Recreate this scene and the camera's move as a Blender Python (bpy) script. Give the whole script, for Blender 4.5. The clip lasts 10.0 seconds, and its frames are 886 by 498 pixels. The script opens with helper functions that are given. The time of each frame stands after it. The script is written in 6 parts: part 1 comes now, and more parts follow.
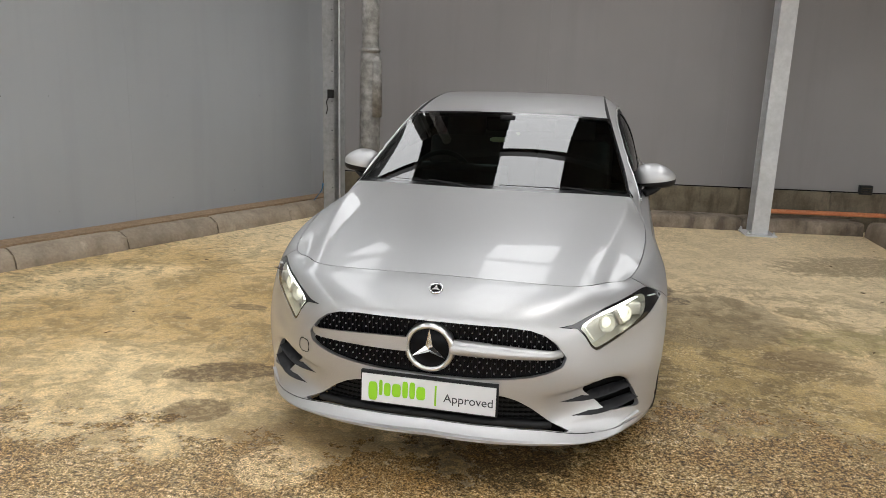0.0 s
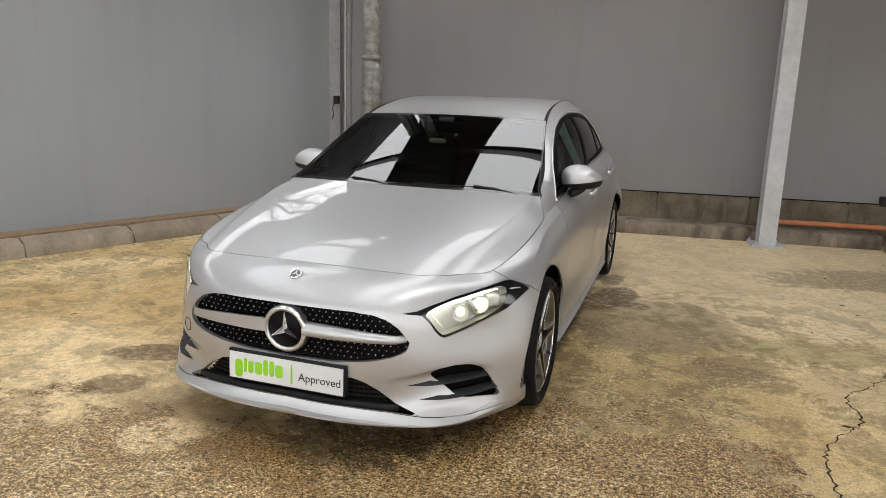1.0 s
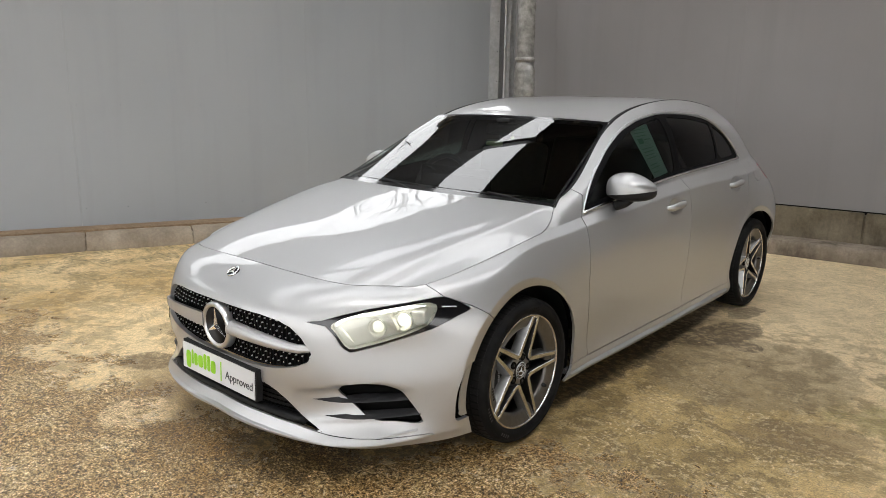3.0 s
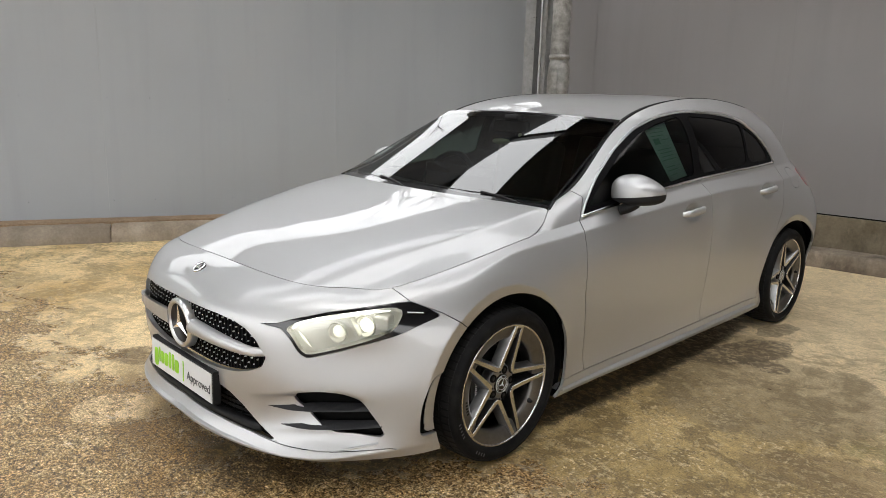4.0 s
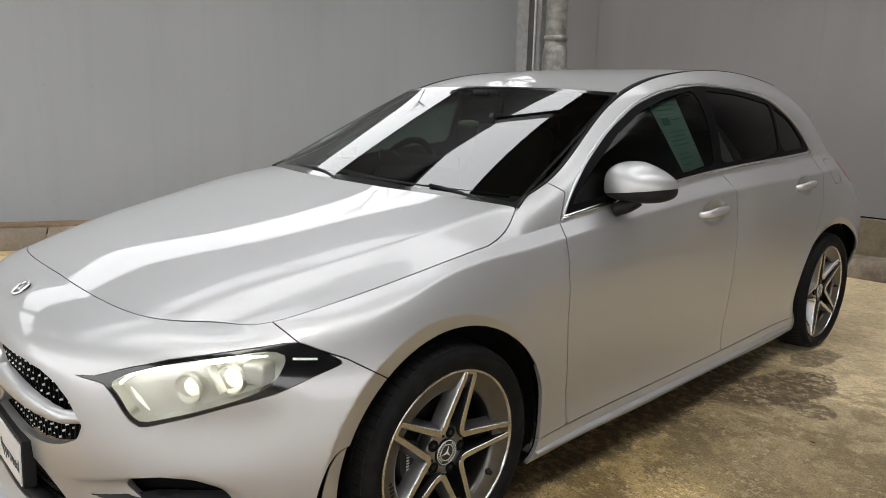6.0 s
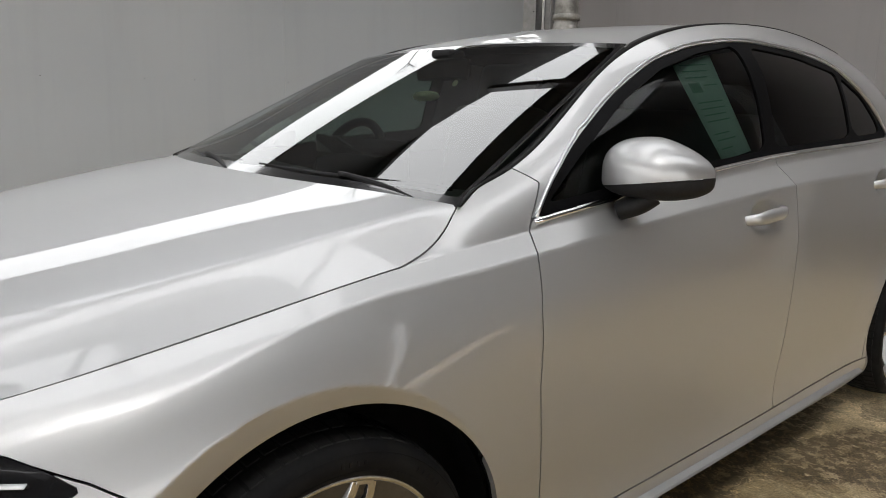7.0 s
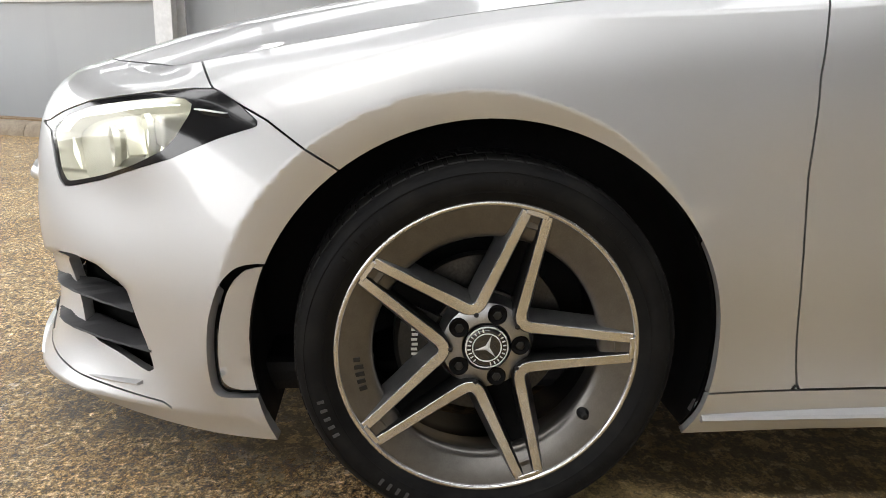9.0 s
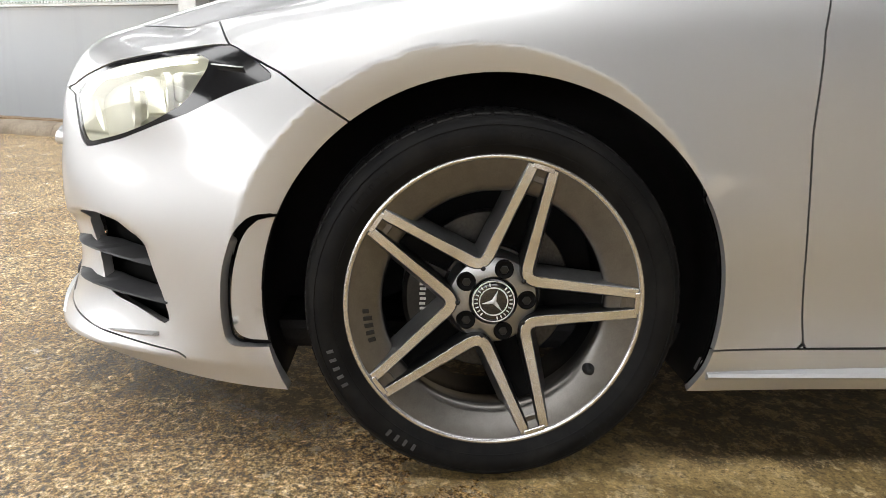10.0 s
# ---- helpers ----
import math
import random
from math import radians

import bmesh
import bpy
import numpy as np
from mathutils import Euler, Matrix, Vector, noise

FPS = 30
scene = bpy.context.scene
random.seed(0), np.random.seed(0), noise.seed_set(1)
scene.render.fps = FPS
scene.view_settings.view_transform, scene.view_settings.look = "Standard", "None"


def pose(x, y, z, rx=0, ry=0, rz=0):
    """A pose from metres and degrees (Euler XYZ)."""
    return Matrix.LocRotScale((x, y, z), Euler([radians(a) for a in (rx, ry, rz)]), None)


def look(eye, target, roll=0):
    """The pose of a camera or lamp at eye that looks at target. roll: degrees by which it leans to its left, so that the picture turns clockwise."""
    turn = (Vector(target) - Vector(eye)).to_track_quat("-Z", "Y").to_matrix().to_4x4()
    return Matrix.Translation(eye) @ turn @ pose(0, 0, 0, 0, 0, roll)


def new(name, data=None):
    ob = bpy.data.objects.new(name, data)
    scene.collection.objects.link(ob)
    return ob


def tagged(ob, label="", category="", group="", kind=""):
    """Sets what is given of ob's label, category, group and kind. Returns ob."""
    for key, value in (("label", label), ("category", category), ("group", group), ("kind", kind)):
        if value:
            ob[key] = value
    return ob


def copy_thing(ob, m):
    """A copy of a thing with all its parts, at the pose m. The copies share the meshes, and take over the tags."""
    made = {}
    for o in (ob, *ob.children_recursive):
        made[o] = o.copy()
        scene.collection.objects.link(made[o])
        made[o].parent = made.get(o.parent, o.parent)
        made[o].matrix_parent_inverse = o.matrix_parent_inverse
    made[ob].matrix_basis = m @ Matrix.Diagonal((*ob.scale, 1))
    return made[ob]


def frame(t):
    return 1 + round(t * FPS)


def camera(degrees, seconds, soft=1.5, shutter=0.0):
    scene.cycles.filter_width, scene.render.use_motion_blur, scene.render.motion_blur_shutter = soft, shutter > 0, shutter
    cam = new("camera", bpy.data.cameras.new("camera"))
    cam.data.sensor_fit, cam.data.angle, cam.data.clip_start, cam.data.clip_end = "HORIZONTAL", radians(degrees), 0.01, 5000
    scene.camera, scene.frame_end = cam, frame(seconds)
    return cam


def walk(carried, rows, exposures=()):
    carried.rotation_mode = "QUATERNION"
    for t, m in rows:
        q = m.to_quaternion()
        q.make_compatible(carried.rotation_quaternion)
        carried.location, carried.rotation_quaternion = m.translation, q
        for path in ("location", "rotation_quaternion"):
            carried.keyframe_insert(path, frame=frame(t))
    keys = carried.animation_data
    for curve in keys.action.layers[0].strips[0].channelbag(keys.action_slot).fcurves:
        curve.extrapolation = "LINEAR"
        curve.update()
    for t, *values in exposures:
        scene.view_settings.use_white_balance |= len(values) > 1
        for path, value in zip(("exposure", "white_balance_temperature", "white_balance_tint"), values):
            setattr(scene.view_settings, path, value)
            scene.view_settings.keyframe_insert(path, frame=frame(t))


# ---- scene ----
# ---------------------------------------------------------------- camera and its way: seconds, eye, target, roll
cam = camera(63.1, 10.0, soft=0.8)
PATH = [
    (0, (0.582, -3.362, 1.507), (0.164, -1.461, 1.048), 1.7),
    (0.5, (1.043, -3.328, 1.491), (0.476, -1.462, 1.05), 1.6),
    (1, (1.471, -3.269, 1.482), (0.832, -1.424, 1.046), 1.7),
    (1.5, (1.79, -3.128, 1.481), (1.043, -1.325, 1.048), 1.7),
    (2, (2.059, -2.896, 1.465), (1.125, -1.181, 1.033), 1.6),
    (2.5, (2.31, -2.657, 1.468), (1.186, -1.061, 1.029), 1.5),
    (2.7, (2.392, -2.544, 1.469), (1.196, -1.002, 1.032), 1.1),
    (3.8, (2.564, -2.036, 1.422), (1.159, -0.677, 0.996), 1.4),
    (4, (2.571, -2.011, 1.423), (1.168, -0.652, 0.994), 1.6),
    (4.5, (2.587, -1.965, 1.426), (1.176, -0.615, 0.992), 1.8),
    (5, (2.581, -1.9, 1.4), (1.159, -0.562, 0.97), 1.8),
    (5.5, (2.431, -1.659, 1.336), (1.005, -0.327, 0.899), 1.9),
    (5.7, (2.332, -1.518, 1.323), (0.907, -0.183, 0.889), 1.8),
    (6.8, (1.807, -0.664, 1.156), (0.368, 0.675, 0.786), 0.5),
    (7, (1.759, -0.551, 1.145), (0.281, 0.736, 0.748), 1.2),
    (7.2, (1.742, -0.452, 1.119), (0.174, 0.72, 0.71), 1.4),
    (7.5, (1.75, -0.364, 1.082), (0.005, 0.511, 0.648), 1.9),
    (7.7, (1.78, -0.315, 1.061), (-0.024, 0.42, 0.61), 2.0),
    (8, (1.857, -0.266, 1.003), (-0.015, 0.295, 0.576), 1.6),
    (8.2, (1.883, -0.247, 0.958), (-0.009, 0.225, 0.515), 1.5),
    (8.5, (1.914, -0.214, 0.866), (-0.004, 0.116, 0.406), 1.5),
    (9, (1.936, -0.163, 0.742), (-0.001, -0.007, 0.268), 1.4),
    (9.5, (1.962, -0.16, 0.678), (0.015, -0.054, 0.231), 1.4),
    (10, (1.981, -0.144, 0.66), (0.034, -0.044, 0.212), 1.5),
]
walk(cam, [(t, look(eye, target, roll)) for t, eye, target, roll in PATH], ((0, 0.42), (4.5, 0.47), (6.8, 0.45), (7.5, 0.25), (8.2, 0.30), (8.8, 0.70), (9.5, 0.97), (10.0, 1.0)))

# ---------------------------------------------------------------- sky and light: a bright overcast day
world = bpy.data.worlds.new("overcast_sky")
scene.world = world
world.use_nodes = True
wn, wl = world.node_tree.nodes, world.node_tree.links
sky, pale, even_out = wn.new("ShaderNodeTexSky"), wn.new("ShaderNodeHueSaturation"), wn.new("ShaderNodeGamma")
sky.sky_type, sky.sun_disc = "NISHITA", False
sky.sun_elevation, sky.sun_rotation = radians(52), radians(125)
sky.air_density, sky.dust_density, sky.ozone_density = 1.0, 6.0, 1.0
pale.inputs["Saturation"].default_value = 0.25
pale.inputs["Value"].default_value = 14.5
even_out.inputs["Gamma"].default_value = 0.12
wl.new(sky.outputs[0], even_out.inputs["Color"]), wl.new(even_out.outputs[0], pale.inputs["Color"]), wl.new(pale.outputs[0], wn["Background"].inputs[0])
wn["Background"].inputs[1].default_value = 0.15
sun = new("sun", bpy.data.lights.new("sun", "SUN"))
sun.data.energy, sun.data.angle, sun.data.color = 0.6, radians(25), (1.0, 0.96, 0.9)
sun.matrix_world = look((7, -5, 11), (0, 0, 0))

# ---------------------------------------------------------------- materials
def material(name, base, rough=0.5, metal=0.0, coat=0.0):
    m = bpy.data.materials.new(name)
    m.use_nodes = True
    b = m.node_tree.nodes["Principled BSDF"]
    b.inputs["Base Color"].default_value = (*base, 1)
    b.inputs["Roughness"].default_value = rough
    b.inputs["Metallic"].default_value = metal
    b.inputs["Coat Weight"].default_value = coat
    b.inputs["Coat Roughness"].default_value = 0.012
    return m


def tree(m):
    return m.node_tree.nodes, m.node_tree.links, m.node_tree.nodes["Principled BSDF"]


def noise_node(m, scale, detail=6, rough=0.6, coords="Object", stretch=(1, 1, 1), distort=0.0):
    n, l, _ = tree(m)
    tc, mp, nz = n.new("ShaderNodeTexCoord"), n.new("ShaderNodeMapping"), n.new("ShaderNodeTexNoise")
    mp.inputs["Scale"].default_value = stretch
    nz.inputs["Scale"].default_value, nz.inputs["Detail"].default_value = scale, detail
    nz.inputs["Roughness"].default_value, nz.inputs["Distortion"].default_value = rough, distort
    l.new(tc.outputs[coords], mp.inputs[0]), l.new(mp.outputs[0], nz.inputs["Vector"])
    return nz.outputs["Fac"]


def ramp_node(m, src, stops, smooth=False):
    n, l, _ = tree(m)
    r = n.new("ShaderNodeValToRGB")
    r.color_ramp.interpolation = "EASE" if smooth else "LINEAR"
    els = r.color_ramp.elements
    while len(els) < len(stops):
        els.new(0.5)
    for e, (p, c) in zip(els, stops):
        e.position = p
        e.color = (*c, 1) if isinstance(c, tuple) else (c, c, c, 1)
    l.new(src, r.inputs[0])
    return r.outputs[0]


def mix_node(m, fac, a, b, blend="MIX"):
    n, l, _ = tree(m)
    x = n.new("ShaderNodeMix")
    x.data_type, x.blend_type = "RGBA", blend
    for sock, v in ((x.inputs[0], fac), (x.inputs[6], a), (x.inputs[7], b)):
        if isinstance(v, (int, float)):
            sock.default_value = v
        elif isinstance(v, tuple):
            sock.default_value = (*v, 1)
        else:
            l.new(v, sock)
    return x.outputs[2]


def bump_node(m, src, strength, dist, after=None):
    n, l, b = tree(m)
    bp = n.new("ShaderNodeBump")
    bp.inputs["Strength"].default_value, bp.inputs["Distance"].default_value = strength, dist
    l.new(src, bp.inputs["Height"])
    if after is not None:
        l.new(after, bp.inputs["Normal"])
    return bp.outputs[0]


def speckled(name, low, high, scale, rough, bump=0.2, dist=0.002, metal=0.0, scale2=None):
    """A surface of two close colours, mottled at two sizes, with fine relief."""
    m = material(name, low, rough, metal)
    n, l, b = tree(m)
    fine, wide = noise_node(m, scale), noise_node(m, scale2 or scale / 12, 4)
    c = mix_node(m, ramp_node(m, fine, [(0.35, 0.0), (0.65, 1.0)]), low, high)
    c = mix_node(m, ramp_node(m, wide, [(0.4, 0.0), (0.7, 0.5)]), c, tuple(0.75 * v for v in low))
    l.new(c, b.inputs["Base Color"])
    l.new(bump_node(m, fine, bump, dist), b.inputs["Normal"])
    return m


def paint_silver():
    m = material("silver_metallic_paint", (0.50, 0.502, 0.505), 0.46, 0.82, 0.75)
    n, l, b = tree(m)
    flake = noise_node(m, 900, 2)
    l.new(ramp_node(m, flake, [(0.3, (0.47, 0.472, 0.475)), (0.7, (0.555, 0.557, 0.56))]), b.inputs["Base Color"])
    return m


SILVER = paint_silver()
BLACK_GLOSS = material("gloss_black_plastic", (0.012, 0.012, 0.013), 0.12, 0, 0.6)
BLACK_TRIM = speckled("matt_black_plastic", (0.009, 0.009, 0.0095), (0.016, 0.016, 0.017), 260, 0.6, 0.15, 0.0005)
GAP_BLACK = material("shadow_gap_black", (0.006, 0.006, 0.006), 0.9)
for dull, level in ((BLACK_TRIM, 0.22), (GAP_BLACK, 0.06)):
    tree(dull)[2].inputs["Specular IOR Level"].default_value = level
CHROME = material("polished_chrome", (0.82, 0.83, 0.84), 0.09, 1.0)
SATIN = material("satin_aluminium", (0.72, 0.73, 0.74), 0.28, 1.0)
GREY_ALLOY = speckled("grey_alloy_paint", (0.119, 0.112, 0.104), (0.146, 0.138, 0.128), 500, 0.30, 0.02, 0.0003, 0.8)
MACHINED = material("machined_alloy_face", (0.58, 0.575, 0.565), 0.24, 1.0)


def machined_grooves():
    n, l, b = tree(MACHINED)
    tc, w = n.new("ShaderNodeTexCoord"), n.new("ShaderNodeTexWave")
    w.wave_type, w.rings_direction = "RINGS", "X"
    w.inputs["Scale"].default_value = 420
    l.new(tc.outputs["Object"], w.inputs["Vector"])
    l.new(bump_node(MACHINED, w.outputs["Fac"], 0.12, 0.0003), b.inputs["Normal"])


machined_grooves()


def rubber():
    m = material("tyre_rubber", (0.014, 0.014, 0.015), 0.6)
    n, l, b = tree(m)
    dust = noise_node(m, 18, 5)
    l.new(ramp_node(m, dust, [(0.45, (0.007, 0.007, 0.0075)), (0.8, (0.018, 0.0175, 0.0165))]), b.inputs["Base Color"])
    l.new(ramp_node(m, dust, [(0.3, 0.45), (0.7, 0.75)]), b.inputs["Roughness"])
    b.inputs["Specular IOR Level"].default_value = 0.09
    l.new(bump_node(m, noise_node(m, 300, 3), 0.15, 0.0005), b.inputs["Normal"])
    return m


RUBBER = rubber()


# ---------------------------------------------------------------- mesh tools
def part(name, mesh, mat, parent=None, label="", smooth=True, angle=None):
    """Links a mesh (a bmesh or mesh data) as one object under a thing or a part."""
    if isinstance(mesh, bmesh.types.BMesh):
        data = bpy.data.meshes.new(name)
        mesh.to_mesh(data)
        mesh.free()
    else:
        data = mesh
    for mm in (mat if isinstance(mat, (list, tuple)) else [mat]):
        data.materials.append(mm)
    data.polygons.foreach_set("use_smooth", [smooth] * len(data.polygons))
    if smooth and angle:
        data.set_sharp_from_angle(angle=radians(angle))
    ob = new(name, data)
    if parent is not None:
        ob.parent = parent
    return tagged(ob, label)


def spline(knots, pts, at):
    """Natural cubic spline through pts (n, d) at the knots, sampled at the values of at."""
    k, p, a = np.asarray(knots, float), np.asarray(pts, float), np.asarray(at, float)
    n, h = len(k), np.diff(k)
    m = np.eye(n)
    r = np.zeros_like(p)
    for i in range(1, n - 1):
        m[i, i - 1:i + 2] = h[i - 1], 2 * (h[i - 1] + h[i]), h[i]
        r[i] = 6 * ((p[i + 1] - p[i]) / h[i] - (p[i] - p[i - 1]) / h[i - 1])
    c = np.linalg.solve(m, r)
    i = np.clip(np.searchsorted(k, a, side="right") - 1, 0, n - 2)
    t0, t1, hh = (a - k[i])[:, None], (k[i + 1] - a)[:, None], h[i][:, None]
    return (c[i] * t1 ** 3 + c[i + 1] * t0 ** 3) / (6 * hh) + (p[i] / hh - c[i] * hh / 6) * t1 + (p[i + 1] / hh - c[i + 1] * hh / 6) * t0


def curve(pts, count, closed=False):
    """A smooth line through a few points, by chord length."""
    p = np.asarray(pts, float)
    if closed:
        p = np.vstack([p[-2:], p, p[:3]])
    k = np.concatenate([[0], np.cumsum(np.linalg.norm(np.diff(p, axis=0), axis=1))])
    lo, hi = (k[2], k[-3]) if closed else (k[0], k[-1])
    return spline(k, p, np.linspace(lo, hi, count, endpoint=not closed))


def rounded(poly, passes=2, cut=0.25):
    """A closed outline with its corners cut round."""
    p = np.asarray(poly, float)
    for _ in range(passes):
        q = np.roll(p, -1, axis=0)
        p = np.stack([(1 - cut) * p + cut * q, cut * p + (1 - cut) * q], 1).reshape(-1, p.shape[1])
    return p


def outline_distance(pts, poly):
    """Signed distance of 2D points from a closed outline, negative inside."""
    p, a = np.asarray(pts, float), np.asarray(poly, float)
    b = np.roll(a, -1, axis=0)
    best, inside = np.full(len(p), 1e9), np.zeros(len(p), bool)
    for (ax, ay), (bx, by) in zip(a, b):
        ex, ey, wx, wy = bx - ax, by - ay, p[:, 0] - ax, p[:, 1] - ay
        t = np.clip((wx * ex + wy * ey) / max(ex * ex + ey * ey, 1e-12), 0, 1)
        best = np.minimum(best, (wx - t * ex) ** 2 + (wy - t * ey) ** 2)
        crosses = (ay > p[:, 1]) != (by > p[:, 1])
        inside ^= crosses & (p[:, 0] < ex * (p[:, 1] - ay) / (ey if abs(ey) > 1e-12 else 1e-12) + ax)
    d = np.sqrt(best)
    return np.where(inside, -d, d)


class Sheet:
    """A skin of vertices and faces that can be trimmed along smooth lines."""

    def __init__(self, verts, faces):
        self.v, self.f = np.asarray(verts, float), [tuple(f) for f in faces]

    @staticmethod
    def grid(g):
        g = np.asarray(g)
        a, b = g.shape[:2]
        i = np.arange(a * b).reshape(a, b)
        q = np.stack([i[:-1, :-1], i[1:, :-1], i[1:, 1:], i[:-1, 1:]], -1).reshape(-1, 4)
        return Sheet(g.reshape(-1, 3), q.tolist())

    def weld(self, tol=1e-4):
        keys, back, out = {}, [], []
        for p in self.v:
            k = tuple(np.round(p / tol).astype(int))
            if k not in keys:
                keys[k] = len(out)
                out.append(p)
            back.append(keys[k])
        faces = []
        for f in self.f:
            g = []
            for i in f:
                if not g or g[-1] != back[i]:
                    g.append(back[i])
            if len(g) > 1 and g[0] == g[-1]:
                g.pop()
            if len(set(g)) > 2:
                faces.append(tuple(g))
        return Sheet(out, faces)

    def joined(self, other):
        n = len(self.v)
        return Sheet(np.vstack([self.v, other.v]), self.f + [tuple(i + n for i in f) for f in other.f])

    def mirrored(self):
        return Sheet(self.v * (-1, 1, 1), [f[::-1] for f in self.f])

    def both(self):
        return self.joined(self.mirrored()).weld()

    def keep(self, field):
        """What lies where field(vertices) is negative, cut exactly along its zero line."""
        d = field(self.v)
        d = np.where(np.abs(d) < 1e-6, -1e-6, d)
        verts, cuts, faces = list(self.v), {}, []
        for f in self.f:
            neg = [d[i] < 0 for i in f]
            if all(neg):
                faces.append(f)
            elif any(neg):
                g = []
                for a, b, na in zip(f, f[1:] + f[:1], neg):
                    if na:
                        g.append(a)
                    if na != (d[b] < 0):
                        e = (min(a, b), max(a, b))
                        if e not in cuts:
                            t = d[e[0]] / (d[e[0]] - d[e[1]])
                            cuts[e] = len(verts)
                            verts.append(self.v[e[0]] * (1 - t) + self.v[e[1]] * t)
                        g.append(cuts[e])
                if len(g) > 2:
                    faces.append(tuple(g))
        used = sorted({i for f in faces for i in f})
        at = {i: n for n, i in enumerate(used)}
        return Sheet(np.array([verts[i] for i in used]).reshape(-1, 3), [tuple(at[i] for i in f) for f in faces])

    def normals(self):
        n = np.zeros_like(self.v)
        for f in self.f:
            a, b, c = self.v[f[0]], self.v[f[1]], self.v[f[2]]
            m = np.cross(b - a, c - a)
            if len(f) == 4:
                m = np.cross(c - a, self.v[f[3]] - b)
            for i in f:
                n[i] += m
        return n / np.maximum(np.linalg.norm(n, axis=1, keepdims=True), 1e-12)

    def moved(self, d):
        return Sheet(self.v + d * self.normals(), self.f)

    def edges(self):
        seen = {}
        for f in self.f:
            for a, b in zip(f, f[1:] + f[:1]):
                seen[(a, b)] = seen.get((a, b), 0) + 1
        return [(a, b) for (a, b) in seen if (b, a) not in seen]

    def mesh(self, name, turn=0.012, loose=None):
        """Mesh data, with the open edges turned in by that depth."""
        v, f, sharp = [tuple(p) for p in self.v], list(self.f), 0
        if turn:
            nrm = self.normals()
            edge = [e for e in self.edges() if not (abs(self.v[e[0]][0]) < 1e-5 and abs(self.v[e[1]][0]) < 1e-5)]
            at, deep = {}, {}
            for i in sorted({i for e in edge for i in e}):
                at[i] = len(v)
                v.append(tuple(self.v[i]))
                deep[i] = len(v)
                v.append(tuple(self.v[i] - turn * nrm[i]))
            f += [(at[b], at[a], deep[a], deep[b]) for a, b in edge]
        data = bpy.data.meshes.new(name)
        data.from_pydata(v, [], f)
        data.update()
        return data


def lathe(profile, steps=96, axis="x", closed=False):
    """Turns (radius, along) pairs about an axis; returns a bmesh."""
    bm = bmesh.new()
    rings = []
    for r, a in profile:
        ring = []
        for i in range(steps):
            t = 2 * math.pi * i / steps
            c, s = r * math.cos(t), r * math.sin(t)
            ring.append(bm.verts.new({"x": (a, c, s), "y": (c, a, s), "z": (c, s, a)}[axis]))
        rings.append(ring)
    pairs = list(zip(rings, rings[1:])) + ([(rings[-1], rings[0])] if closed else [])
    for p, q in pairs:
        for i in range(steps):
            j = (i + 1) % steps
            bm.faces.new((p[i], p[j], q[j], q[i]))
    bmesh.ops.recalc_face_normals(bm, faces=bm.faces)
    return bm


def box_bm(size, at=(0, 0, 0), bevel=0.0, segments=2, turn=None):
    bm = bmesh.new()
    m = Matrix.Translation(at) @ (turn.to_4x4() if turn is not None else Matrix.Identity(4)) @ Matrix.Diagonal((*size, 1))
    bmesh.ops.create_cube(bm, size=1.0, matrix=m)
    if bevel:
        bmesh.ops.bevel(bm, geom=bm.edges[:], offset=bevel, segments=segments, affect="EDGES", profile=0.6)
    return bm


def placed(bm, m):
    bmesh.ops.transform(bm, matrix=m, verts=bm.verts)
    return bm


def join_bm(a, b):
    data = bpy.data.meshes.new("joint")
    b.to_mesh(data)
    b.free()
    a.from_mesh(data)
    bpy.data.meshes.remove(data)
    return a


def slab(poly, depth, bevel=0.0, frame_m=None):
    """A plate of a flat outline, from z = 0 down to -depth, with its upper edge rounded, then placed by a matrix."""
    bm = bmesh.new()
    n = len(poly)
    top = [bm.verts.new((x, y, 0)) for x, y in poly]
    low = [bm.verts.new((x, y, -depth)) for x, y in poly]
    face = bm.faces.new(top)
    bm.faces.new(low[::-1])
    for i in range(n):
        bm.faces.new((top[i], low[i], low[(i + 1) % n], top[(i + 1) % n]))
    bmesh.ops.recalc_face_normals(bm, faces=bm.faces)
    if bevel:
        bmesh.ops.bevel(bm, geom=list(face.edges), offset=bevel, segments=2, affect="EDGES", profile=0.5)
    if frame_m is not None:
        bmesh.ops.transform(bm, matrix=frame_m, verts=bm.verts)
    return bm


def sweep(path, section, up=(0, 0, 1), closed=False, scale=None):
    """Sweeps a small closed outline (side, up) along a line of points; returns a bmesh."""
    p = [Vector(q) for q in path]
    n, bm, rings, up = len(p), bmesh.new(), [], Vector(up)
    for i in range(n):
        t = (p[(i + 1) % n] - p[i - 1]) if closed else (p[min(i + 1, n - 1)] - p[max(i - 1, 0)])
        t.normalize()
        side = t.cross(up).normalized()
        top = side.cross(t)
        k = scale(i / (n - 1)) if scale else 1.0
        rings.append([bm.verts.new(p[i] + k * (a * side + b * top)) for a, b in section])
    m = len(section)
    for i in range(n if closed else n - 1):
        r, q = rings[i], rings[(i + 1) % n]
        for j in range(m):
            bm.faces.new((r[j], r[(j + 1) % m], q[(j + 1) % m], q[j]))
    if not closed:
        bm.faces.new(rings[0][::-1]), bm.faces.new(rings[-1])
    bmesh.ops.recalc_face_normals(bm, faces=bm.faces)
    return bm


def disc_outline(r, count=10, squash=1.0):
    return [(r * math.cos(2 * math.pi * i / count), squash * r * math.sin(2 * math.pi * i / count)) for i in range(count)]

